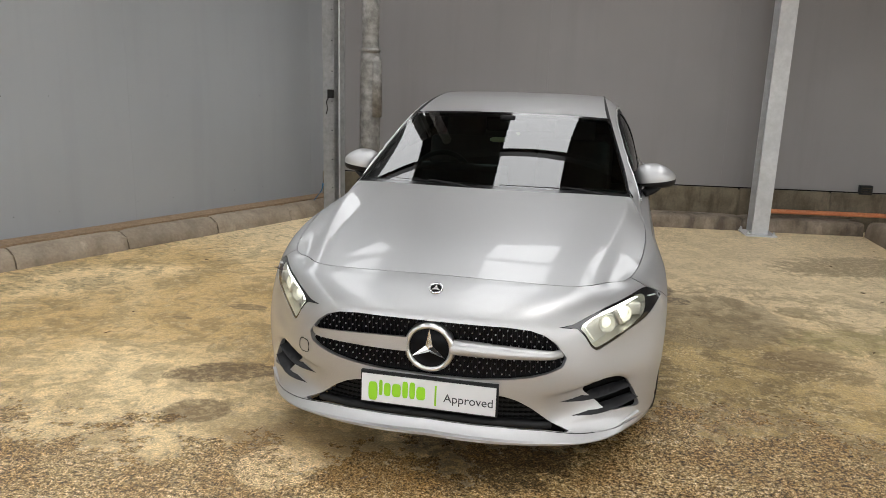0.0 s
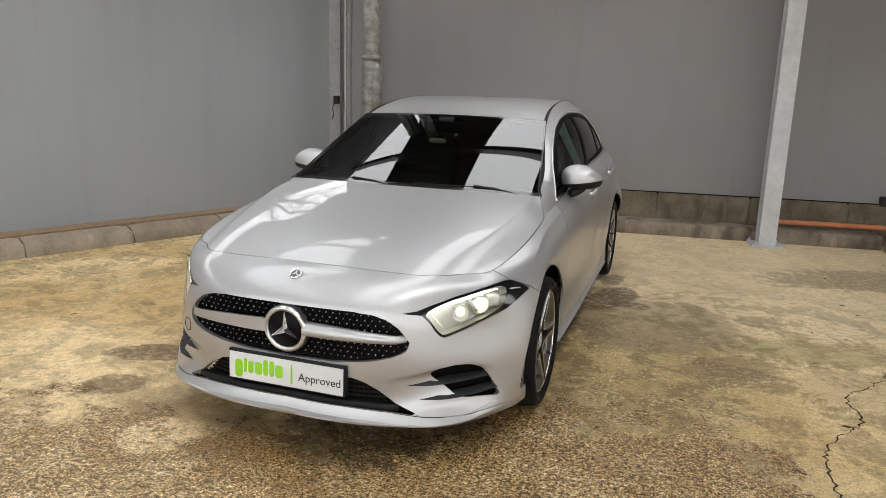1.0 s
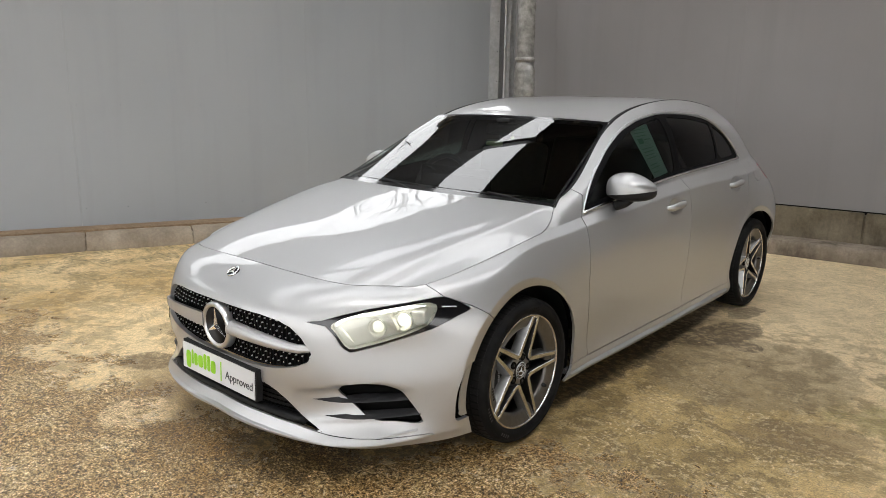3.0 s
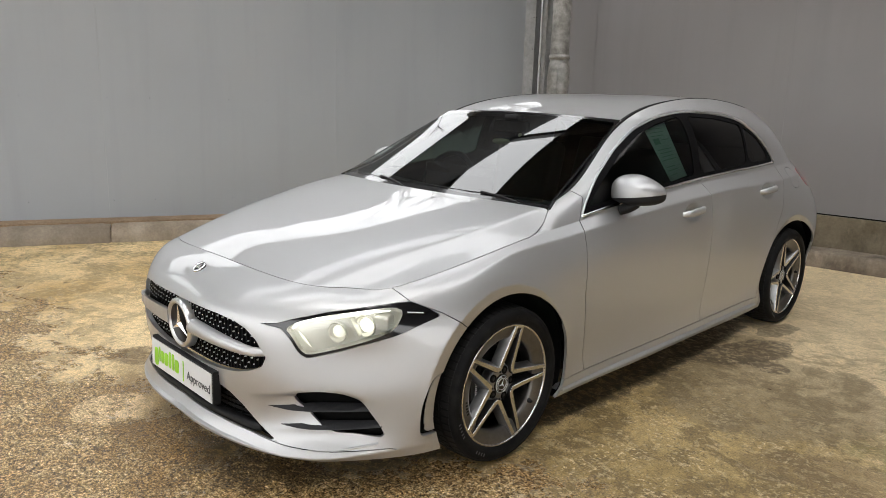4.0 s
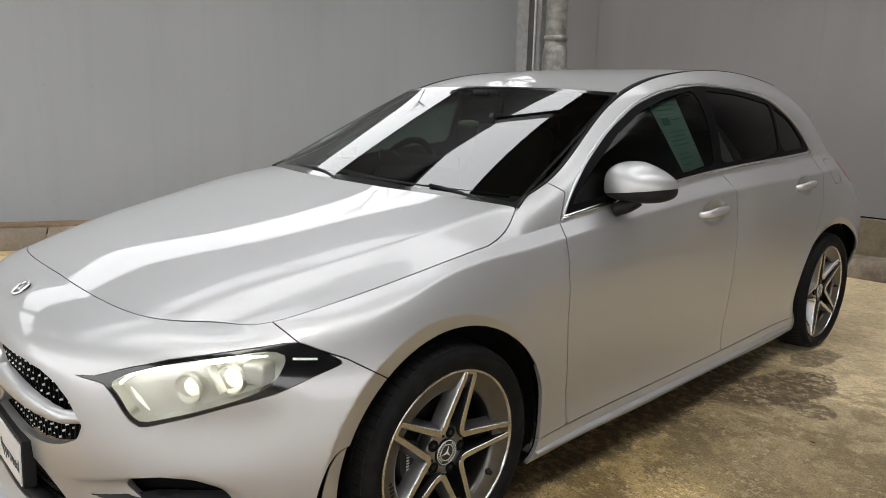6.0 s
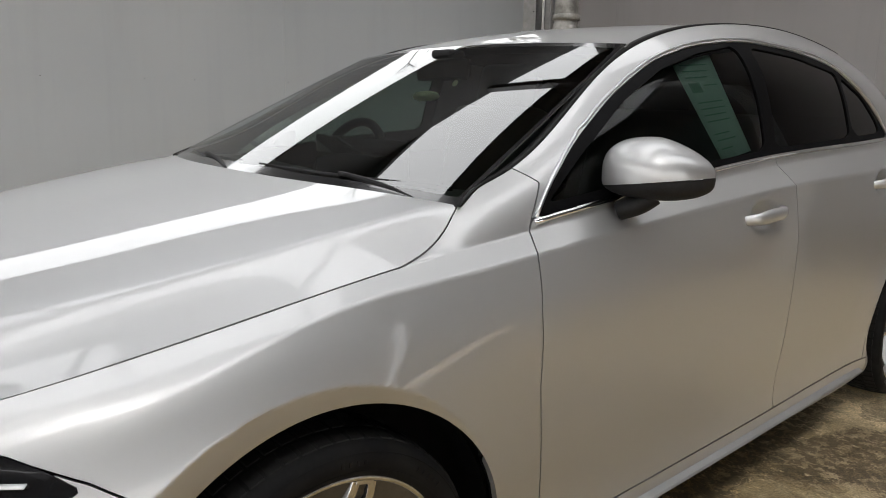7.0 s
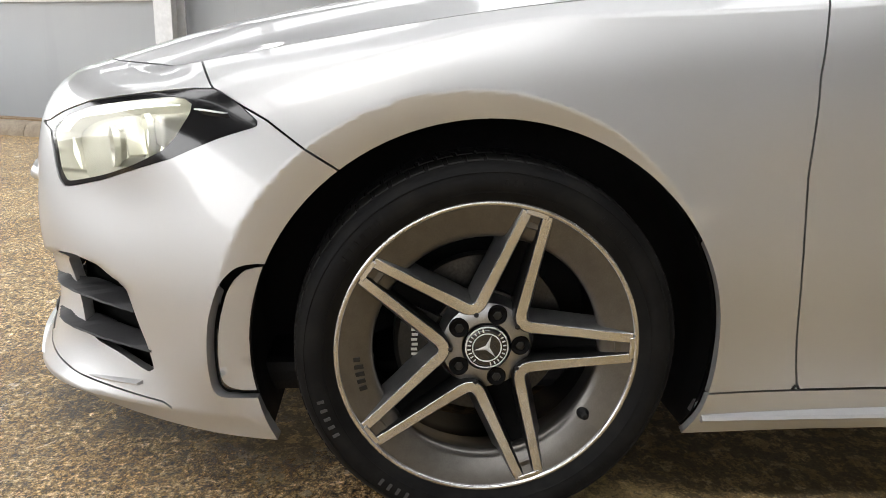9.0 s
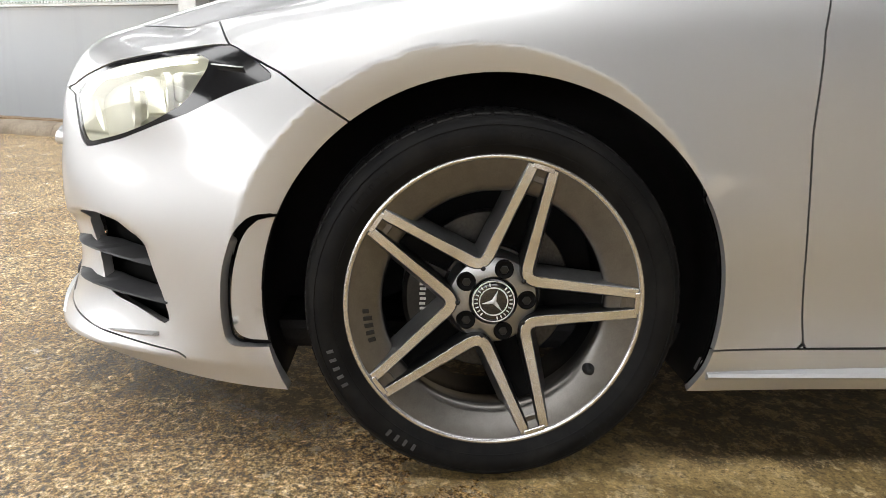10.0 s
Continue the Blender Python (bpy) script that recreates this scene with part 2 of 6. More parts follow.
# ---------------------------------------------------------------- the parking bay: floor, kerbs, walls, posts, roof
def value_node(m, op, a, b=None):
    n, l, _ = tree(m)
    x = n.new("ShaderNodeMath")
    x.operation, x.use_clamp = op, False
    for sock, v in zip(x.inputs, (a, b)):
        if isinstance(v, (int, float)):
            sock.default_value = v
        elif v is not None:
            l.new(v, sock)
    return x.outputs[0]


def axis_node(m, axis):
    n, l, _ = tree(m)
    tc, sp = n.new("ShaderNodeTexCoord"), n.new("ShaderNodeSeparateXYZ")
    l.new(tc.outputs["Object"], sp.inputs[0])
    return sp.outputs[axis]


def span_node(m, src, a, b, lo=0.0, hi=1.0):
    n, l, _ = tree(m)
    x = n.new("ShaderNodeMapRange")
    x.interpolation_type = "SMOOTHSTEP"
    for i, v in enumerate((a, b, lo, hi)):
        x.inputs[1 + i].default_value = v
    l.new(src, x.inputs[0])
    return x.outputs[0]


def blot_node(m, centre, radii, ragged=0.35, scale=11.0, soft=0.03):
    """A blot of its own shape: 1 inside, ragged towards its border."""
    n, l, _ = tree(m)
    tc, mp = n.new("ShaderNodeTexCoord"), n.new("ShaderNodeMapping")
    mp.vector_type = "TEXTURE"
    mp.inputs["Location"].default_value = (*centre, 0)
    mp.inputs["Scale"].default_value = (*radii[:2], 1)
    mp.inputs["Rotation"].default_value = (0, 0, radians(radii[2]) if len(radii) > 2 else 0)
    ln = n.new("ShaderNodeVectorMath")
    ln.operation = "LENGTH"
    l.new(tc.outputs["Object"], mp.inputs[0]), l.new(mp.outputs[0], ln.inputs[0])
    rag = value_node(m, "MULTIPLY", value_node(m, "SUBTRACT", noise_node(m, scale, 10, 0.82), 0.5), ragged * 4)
    return span_node(m, value_node(m, "ADD", ln.outputs["Value"], rag), 1.0 + soft, 1.0 - soft)


# blots on the floor, and painted car shade: centre, radii and turn, colour, strength, raggedness
FRONT_BLOTS = [
    ((-1.64, 0.81), (0.14, 0.06), (0.15, 0.10, 0.04), 0.8, 0.35), ((-1.24, -0.20), (0.30, 0.13, 22), (0.105, 0.062, 0.022), 0.85, 0.42),
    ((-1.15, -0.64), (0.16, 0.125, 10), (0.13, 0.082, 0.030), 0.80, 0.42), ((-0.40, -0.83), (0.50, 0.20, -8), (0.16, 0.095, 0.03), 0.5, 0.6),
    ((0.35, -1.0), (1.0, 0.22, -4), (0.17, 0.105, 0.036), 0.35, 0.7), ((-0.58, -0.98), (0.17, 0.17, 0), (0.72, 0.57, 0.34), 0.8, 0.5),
    ((-1.93, 0.49), (0.07, 0.03), (0.12, 0.08, 0.035), 0.8, 0.3), ((1.32, 1.50), (0.50, 0.62, -20), (0.19, 0.15, 0.085), 0.62, 0.3)]
BACK_BLOTS_AND_SHADE = [
    ((2.85, 3.45), (0.85, 0.36, 24), (0.15, 0.11, 0.05), 0.7, 0.9), ((2.2, 1.30), (0.45, 0.22, 10), (0.22, 0.20, 0.06), 0.55, 0.95),
    ((2.45, 0.80), (0.36, 0.28), (0.52, 0.41, 0.24), 0.75, 0.35), ((1.75, 0.85), (0.30, 0.16, 30), (0.15, 0.10, 0.045), 0.6, 0.5),
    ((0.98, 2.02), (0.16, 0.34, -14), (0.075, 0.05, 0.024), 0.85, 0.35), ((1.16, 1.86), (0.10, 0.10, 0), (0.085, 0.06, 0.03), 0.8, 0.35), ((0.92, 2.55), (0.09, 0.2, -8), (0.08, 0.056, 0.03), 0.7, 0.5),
    # long dark patch under the car: its contact shadow deepened in the floor colour
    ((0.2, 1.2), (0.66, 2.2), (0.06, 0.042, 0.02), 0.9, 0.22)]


def floor_material():
    m = material("stained_concrete_floor", (0.4, 0.32, 0.18), 0.75)
    n, l, b = tree(m)
    wide, mid, patchy = noise_node(m, 0.9, 5, 0.6, distort=0.6), noise_node(m, 3.6, 9, 0.74, distort=0.4), noise_node(m, 17, 9, 0.76)
    grain, grit, pores = noise_node(m, 58, 8, 0.84), noise_node(m, 130, 5, 0.8), noise_node(m, 22, 10, 0.82)
    right = value_node(m, "MULTIPLY", span_node(m, axis_node(m, 0), -0.3, 1.3), span_node(m, axis_node(m, 0), 1.6, 2.3, 1.0, 0.15))
    cream = mix_node(m, ramp_node(m, wide, [(0.40, 0.0), (0.60, 1.0)]), (0.80, 0.65, 0.38), (0.54, 0.39, 0.17))
    olive = mix_node(m, ramp_node(m, wide, [(0.40, 0.0), (0.60, 1.0)]), (0.30, 0.215, 0.072), (0.48, 0.365, 0.16))
    c = mix_node(m, right, cream, olive)
    ragged_y = value_node(m, "ADD", axis_node(m, 1), value_node(m, "MULTIPLY", value_node(m, "SUBTRACT", patchy, 0.5), 2.2))
    far = span_node(m, value_node(m, "ADD", ragged_y, value_node(m, "MULTIPLY", axis_node(m, 0), 0.25)), 1.1, 2.6)
    c = mix_node(m, value_node(m, "MULTIPLY", far, 0.9), c, (0.74, 0.63, 0.42))
    # green-brown film with broken borders, pale flakes on it
    film = value_node(m, "MULTIPLY", ramp_node(m, mid, [(0.475, 0.0), (0.54, 0.95)]), value_node(m, "MULTIPLY", value_node(m, "ADD", value_node(m, "MULTIPLY", right, 0.3), 0.5), span_node(m, axis_node(m, 1), 1.6, 3.0, 1.0, 0.25)))
    c = mix_node(m, film, c, (0.155, 0.108, 0.034))
    flake = value_node(m, "MULTIPLY", ramp_node(m, patchy, [(0.545, 0.0), (0.565, 1.0)]), ramp_node(m, mid, [(0.40, 0.0), (0.54, 1.0)]))
    c = mix_node(m, value_node(m, "MULTIPLY", flake, 0.7), c, (0.60, 0.50, 0.30))
    # dark mossy flecks in a belt along the side kerb
    belt_mask = span_node(m, value_node(m, "ADD", axis_node(m, 0), value_node(m, "MULTIPLY", axis_node(m, 1), -0.44)), -2.2, -3.6)
    flecks = value_node(m, "MULTIPLY", ramp_node(m, noise_node(m, 20, 8, 0.7, stretch=(0.7, 1.6, 1)), [(0.53, 0.0), (0.56, 1.0)]), value_node(m, "MULTIPLY", belt_mask, ramp_node(m, mid, [(0.42, 0.15), (0.56, 1.0)])))
    c = mix_node(m, value_node(m, "MULTIPLY", flecks, 0.8), c, (0.13, 0.115, 0.045))
    # crisp pale and dark specks on the near slab
    near = value_node(m, "MULTIPLY", span_node(m, axis_node(m, 1), 2.2, 0.9), value_node(m, "ADD", value_node(m, "MULTIPLY", right, 0.8), 0.2))
    specks = value_node(m, "MULTIPLY", ramp_node(m, noise_node(m, 48, 4, 0.6), [(0.57, 0.0), (0.585, 1.0)]), ramp_node(m, noise_node(m, 3.0, 5, 0.6), [(0.47, 0.0), (0.58, 1.0)]))
    c = mix_node(m, value_node(m, "MULTIPLY", specks, value_node(m, "MULTIPLY", near, 0.85)), c, (0.72, 0.62, 0.40))
    pits = ramp_node(m, noise_node(m, 62, 5, 0.7), [(0.585, 0.0), (0.605, 1.0)])
    c = mix_node(m, value_node(m, "MULTIPLY", pits, value_node(m, "ADD", value_node(m, "MULTIPLY", near, 0.6), 0.15)), c, (0.07, 0.05, 0.02))
    # bare aggregate towards the front of the bay
    edge_y = value_node(m, "SUBTRACT", axis_node(m, 1), value_node(m, "MULTIPLY", right, 0.9))
    bare = span_node(m, value_node(m, "ADD", edge_y, value_node(m, "MULTIPLY", value_node(m, "SUBTRACT", noise_node(m, 2.4, 10, 0.75), 0.5), 2.6)), -0.72, -0.98)
    stones = ramp_node(m, grain, [(0.42, (0.035, 0.020, 0.007)), (0.465, (0.15, 0.095, 0.038)), (0.51, (0.40, 0.28, 0.125)), (0.55, (0.70, 0.55, 0.32)), (0.62, (0.88, 0.78, 0.56))])
    stones = mix_node(m, ramp_node(m, mid, [(0.44, 0.0), (0.56, 0.75)]), stones, mix_node(m, 1.0, stones, (0.76, 0.63, 0.46), "MULTIPLY"))
    c = mix_node(m, value_node(m, "ADD", value_node(m, "MULTIPLY", bare, 0.78), 0.05), c, stones)
    # blots: dark damp marks, a pale scrape, a grey wash, the damp ground in the back corner, and painted car shade
    for centre, radii, colour, strength, rag in FRONT_BLOTS + BACK_BLOTS_AND_SHADE:
        blot = value_node(m, "MULTIPLY", blot_node(m, centre, radii, rag), ramp_node(m, pores, [(0.45, 0.15), (0.505, 1.0)]))
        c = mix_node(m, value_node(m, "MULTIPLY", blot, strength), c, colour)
    c = mix_node(m, value_node(m, "ADD", value_node(m, "MULTIPLY", bare, 0.5), 0.4), c, ramp_node(m, grit, [(0.40, 0.15), (0.5, 1.05), (0.60, 1.9)]), "MULTIPLY")
    c = mix_node(m, value_node(m, "ADD", value_node(m, "MULTIPLY", bare, 0.35), 0.42), c, ramp_node(m, pores, [(0.40, 0.35), (0.5, 1.0), (0.60, 1.3)]), "MULTIPLY")
    c = mix_node(m, 1.0, c, (1.03, 0.97, 0.91), "MULTIPLY")
    b.inputs["Specular IOR Level"].default_value = 0.8
    l.new(c, b.inputs["Base Color"])
    damp = value_node(m, "MULTIPLY", mid, bare)
    l.new(span_node(m, value_node(m, "ADD", damp, value_node(m, "MULTIPLY", patchy, 0.5)), 0.2, 0.7, 0.62, 0.24), b.inputs["Roughness"])
    relief = value_node(m, "ADD", value_node(m, "MULTIPLY", grit, value_node(m, "ADD", value_node(m, "MULTIPLY", bare, 0.9), 0.35)), value_node(m, "MULTIPLY", patchy, 0.4))
    l.new(bump_node(m, relief, 0.65, 0.005), b.inputs["Normal"])
    return m


def kerb_material(name, pale_, dark_, damp):
    m = material(name, pale_, 0.8)
    n, l, b = tree(m)
    fine, wide = noise_node(m, 45, 7, 0.7), noise_node(m, 3.5, 6, 0.65)
    runs = noise_node(m, 6, 6, 0.6, stretch=(1, 1, 0.3))
    c = mix_node(m, ramp_node(m, wide, [(0.35, 0.0), (0.65, 1.0)]), pale_, dark_)
    c = mix_node(m, ramp_node(m, runs, [(0.5, 0.0), (0.64, damp)]), c, tuple(0.3 * v for v in dark_))
    c = mix_node(m, ramp_node(m, runs, [(0.30, 0.7), (0.37, 0.0)]), c, tuple(min(1, 1.3 * v) for v in pale_))
    c = mix_node(m, 0.5, c, ramp_node(m, fine, [(0.3, 0.6), (0.7, 1.2)]), "MULTIPLY")
    tone = n.new("ShaderNodeObjectInfo")
    c = mix_node(m, 1.0, c, ramp_node(m, tone.outputs["Random"], [(0.0, 0.82), (1.0, 1.12)]), "MULTIPLY")
    l.new(c, b.inputs["Base Color"])
    l.new(bump_node(m, fine, 0.5, 0.006), b.inputs["Normal"])
    return m


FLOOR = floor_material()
KERB_STONE = kerb_material("weathered_kerb_concrete", (0.33, 0.275, 0.21), (0.225, 0.178, 0.128), 0.22)
DAMP_KERB = kerb_material("damp_kerb_concrete", (0.26, 0.215, 0.165), (0.13, 0.10, 0.07), 0.6)
PLINTH = kerb_material("mossy_concrete_block", (0.20, 0.165, 0.115), (0.11, 0.09, 0.055), 0.5)
SOIL = speckled("brown_earth_and_timber", (0.20, 0.135, 0.08), (0.30, 0.21, 0.13), 40, 0.9, 0.5, 0.006)


def wall_material(name, base, wash):
    m = material(name, base, 0.42)
    n, l, b = tree(m)
    cloud, streak = noise_node(m, 0.7, 4, 0.5), noise_node(m, 5, 5, 0.6, stretch=(1, 1, 0.06))
    c = mix_node(m, ramp_node(m, cloud, [(0.35, 0.0), (0.7, 0.55)]), base, wash)
    c = mix_node(m, ramp_node(m, streak, [(0.52, 0.0), (0.75, 0.25)]), c, tuple(0.8 * v for v in base))
    l.new(c, b.inputs["Base Color"])
    l.new(span_node(m, streak, 0.3, 0.7, 0.36, 0.5), b.inputs["Roughness"])
    l.new(bump_node(m, noise_node(m, 2.5, 2), 0.05, 0.02), b.inputs["Normal"])
    return m


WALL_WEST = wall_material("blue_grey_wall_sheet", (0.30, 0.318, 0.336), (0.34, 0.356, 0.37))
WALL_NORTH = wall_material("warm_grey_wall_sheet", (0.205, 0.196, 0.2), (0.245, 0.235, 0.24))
GALVANISED = speckled("galvanised_steel", (0.52, 0.53, 0.54), (0.60, 0.61, 0.62), 22, 0.42, 0.05, 0.001, 0.25, 4)
STREAKED = speckled("streaked_zinc_pipe", (0.17, 0.165, 0.155), (0.36, 0.35, 0.33), 16, 0.5, 0.1, 0.002, 0.35, 3)
# darker copy of the galvanised steel: the corner's shade put into its colour
SHADED_GALVANISED = speckled("shaded_galvanised_steel", (0.22, 0.223, 0.227), (0.29, 0.293, 0.297), 22, 0.5, 0.05, 0.001, 0.25, 4)
ROOF_SHEET = speckled("dark_roof_sheet", (0.035, 0.035, 0.037), (0.05, 0.05, 0.052), 12, 0.75)
DARK_STEEL = speckled("dark_painted_steel", (0.05, 0.05, 0.052), (0.075, 0.075, 0.078), 30, 0.5)


def flat(name, pts, mat):
    bm = bmesh.new()
    bm.faces.new([bm.verts.new(p) for p in pts])
    return tagged(part(name, bm, mat, smooth=False), kind="structure")


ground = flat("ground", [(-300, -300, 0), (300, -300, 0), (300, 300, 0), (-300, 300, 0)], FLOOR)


def along(a, b):
    """The place and turn of a straight run in plan: its start, length and matrix (x along it, y to its left)."""
    a, b = Vector((*a, 0)), Vector((*b, 0))
    t = (b - a).normalized()
    return (b - a).length, Matrix.Translation(a) @ Matrix(((t.x, -t.y, 0, 0), (t.y, t.x, 0, 0), (0, 0, 1, 0), (0, 0, 0, 1)))


def run(name, a, b, depth, z0, z1, mat, bevel=0.0):
    size, m = along(a, b)
    bm = placed_box((size, abs(depth), z1 - z0), (size / 2, depth / 2, (z0 + z1) / 2), bevel, m)
    return tagged(part(name, bm, mat, smooth=False), kind="structure")


def placed_box(size, at, bevel, m):
    bm = box_bm(size, at, bevel, 2)
    bmesh.ops.transform(bm, matrix=m, verts=bm.verts)
    return bm


def left_line(y, back=0.0):
    """The line of the long side kerb in plan, moved back from it."""
    return (-2.47 - 0.44 * (3.9 - y) - back, y)


def back_line(x, back=0.0):
    return (x, 4.57 + 0.115 * x + back)


def stone_bm(size, depth, height, slope, seed, chip=0.02):
    """One kerb stone along x, its front at y = 0: a battered face, a rounded nose and worn ends."""
    rnd = random.Random(seed)
    prof = [(0.0, -0.03), (0.0, height * 0.30), (slope * 0.4, height * 0.72), (slope, height * 0.93), (slope + 0.022, height), (depth, height + 0.004), (depth, -0.03)]
    bm, rings, n = bmesh.new(), [], 12
    for i in range(n + 1):
        t = i / n
        end = min(t, 1 - t) * n
        x = t * size
        wear = chip * max(0, 1 - end / 1.2) * rnd.uniform(0.2, 1.0)
        ring = []
        for k, (y, z) in enumerate(prof):
            j = rnd.uniform(-1, 1) * 0.003
            ring.append(bm.verts.new((x, y + (wear if 1 <= k <= 4 else 0) + j, z - (wear * 0.8 if k in (3, 4, 5) else 0) + j * (k in (3, 4)))))
        rings.append(ring)
    for r, q in zip(rings, rings[1:]):
        for k in range(len(prof)):
            bm.faces.new((r[k], q[k], q[(k + 1) % len(prof)], r[(k + 1) % len(prof)]))
    bm.faces.new(rings[0][::-1]), bm.faces.new(rings[-1])
    bmesh.ops.recalc_face_normals(bm, faces=bm.faces)
    return bm


def kerb(name, a, b, mat, unit, first, depth=0.20, height=0.15, slope=0.035):
    """A row of kerb stones on a bed; first: where the first joint lies."""
    size, m = along(a, b)
    flip = Matrix.Diagonal((1, -1 if depth < 0 else 1, 1, 1))
    bed = tagged(part(name, placed_box((size, abs(depth) * 0.8, height * 0.7), (size / 2, depth * 0.58, height * 0.35), 0, m), mat, smooth=False), kind="structure")
    x, seed = first - unit, 3
    while x < size:
        x0, x1 = max(0.0, x), min(size, x + unit)
        if x1 - x0 > 0.05:
            bm = stone_bm(x1 - x0 - 0.012, abs(depth), height, slope, seed)
            bmesh.ops.transform(bm, matrix=m @ flip @ Matrix.Translation((x0 + 0.006, 0, 0)), verts=bm.verts)
            bmesh.ops.recalc_face_normals(bm, faces=bm.faces)
            part("kerb_stone", bm, mat, bed, angle=50)
        x += unit
        seed += 1
    return bed


kerb("kerb_west", left_line(4.45), left_line(-8.5), KERB_STONE, 0.915, 0.92, -0.22, 0.148, 0.085)
run("earth_strip", left_line(4.5, 0.19), left_line(-8.5, 0.19), -0.25, 0.0, 0.165, SOIL)
kerb("kerb_north", back_line(-2.45), back_line(3.33), DAMP_KERB, 1.83, 0.9, 0.27, 0.14, 0.02)
kerb("kerb_east", back_line(3.33), (3.40, 1.2), KERB_STONE, 0.915, 0.9, 0.20, 0.17)
bed = run("plinth_north", back_line(-2.6, 0.27), back_line(6.4, 0.27), 0.30, 0.0, 0.40, PLINTH)
for i in range(9):
    x0 = -2.72 + 0.955 * i
    size, m = along(back_line(x0 + 0.008, 0.255), back_line(x0 + 0.947, 0.255))
    part("concrete_block", placed_box((size, 0.28, 0.425), (size / 2, 0.14, 0.2125), 0.012, m), PLINTH, bed, smooth=False)
# walls of flat sheet, in widths with a hair joint between
for i in range(6):
    x0 = -4.0 + 1.95 * i
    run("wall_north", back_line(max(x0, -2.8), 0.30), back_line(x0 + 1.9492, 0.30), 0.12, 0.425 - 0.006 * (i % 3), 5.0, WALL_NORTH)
# black strip that draws the shadow gap below the wall sheets
run("wall_shadow_gap", back_line(-2.6, 0.292), back_line(6.4, 0.292), 0.05, 0.405, 0.436, GAP_BLACK)
for i in range(4):
    y0 = 6.33 - 1.98 * i
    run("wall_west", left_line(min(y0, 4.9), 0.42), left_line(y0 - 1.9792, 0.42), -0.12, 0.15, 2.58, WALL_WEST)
y_open = -2.30
run("wall_west", left_line(6.33 - 1.98 * 4, 0.42), left_line(y_open, 0.42), -0.12, 0.15, 2.58, WALL_WEST)
run("wall_west_low", left_line(y_open, 0.42), left_line(-9.0, 0.42), -0.12, 0.15, 1.36, WALL_WEST)
WHITE_TRIM = speckled("white_sill_trim", (0.6, 0.62, 0.62), (0.7, 0.72, 0.72), 30, 0.5)
ledge = run("window_sill", left_line(y_open, 0.38), left_line(-9.0, 0.38), -0.16, 1.36, 1.385, WHITE_TRIM)
SHEET_GREEN = speckled("pale_green_corrugated_sheet", (0.30, 0.37, 0.36), (0.38, 0.45, 0.44), 14, 0.45)
gn, gl, gb = tree(SHEET_GREEN)
lets, both = gn.new("ShaderNodeBsdfTranslucent"), gn.new("ShaderNodeMixShader")
lets.inputs[0].default_value, both.inputs[0].default_value = (0.55, 0.66, 0.62, 1), 0.15
gl.new(gb.outputs[0], both.inputs[1]), gl.new(lets.outputs[0], both.inputs[2]), gl.new(both.outputs[0], gn["Material Output"].inputs[0])
size, m = along(left_line(y_open, 0.47), left_line(-9.0, 0.47))
bm = bmesh.new()
xs = np.arange(0, size, 0.019)
cols = [[bm.verts.new(m @ Vector((x, -0.018 * (0.5 + 0.5 * math.sin(2 * math.pi * x / 0.076)), z))) for z in (1.385, 2.45)] for x in xs]
for p, q in zip(cols, cols[1:]):
    bm.faces.new((p[0], q[0], q[1], p[1]))
tagged(part("corrugated_sheet", bm, SHEET_GREEN), kind="structure")
bm = bmesh.new()
for k in range(90):
    join_bm(bm, placed_box((0.026, 0.02, 0.018), (0.02 + 0.045 * k, 0.012, 1.398), 0.003, along(left_line(y_open, 0.385), left_line(-9.0, 0.385))[1]))
tagged(part("sill_beading", bm, WHITE_TRIM, ledge, smooth=False), kind="stuff")
# small fixings across the side wall's sheets
for i in range(6):
    for k in range(2):
        y0 = 4.72 - 0.98 * i - 0.04 - 0.33 * k
        for z in (0.33, 1.28):
            x, y = left_line(y0, 0.417)
            b = lathe([(0.0, 0.003), (0.003, 0.002), (0.004, 0.0)], 8, "x")
            bmesh.ops.translate(b, vec=(x, y, z), verts=b.verts)
            tagged(part("wall_screw", b, DARK_STEEL), kind="structure")


def h_section(width, depth, web=0.012, flange=0.014):
    w, d, f, t = width / 2, depth / 2, flange, web / 2
    return [(-w, -d), (w, -d), (w, -d + f), (t, -d + f), (t, d - f), (w, d - f), (w, d), (-w, d), (-w, d - f), (-t, d - f), (-t, -d + f), (-w, -d + f)]


def steel_post(at, turn, width, depth, top, label, plate=True):
    """A rolled steel column with its foot plate and bolts."""
    m = Matrix.Translation((*at, 0)) @ Matrix.Rotation(radians(turn), 4, "Z")
    bm = slab(h_section(width, depth), top, 0, m @ Matrix.Translation((0, 0, top)))
    post = tagged(part("steel_post", bm, GALVANISED, smooth=False), label, "steel post")
    if plate:
        part("foot_plate", placed_box((width * 1.9, depth * 1.75, 0.018), (0, 0, 0.010), 0.003, m), GALVANISED, post, smooth=False)
        for sx in (-1, 1):
            for sy in (-1, 1):
                b = lathe([(0.0, 0.05), (0.008, 0.05), (0.008, 0.034), (0.016, 0.034), (0.016, 0.018)], 6, "z")
                bmesh.ops.transform(b, matrix=m @ Matrix.Translation((sx * width * 0.78, sy * depth * 0.68, 0)), verts=b.verts)
                part("anchor_bolt", b, GALVANISED, post, smooth=False)
    return post


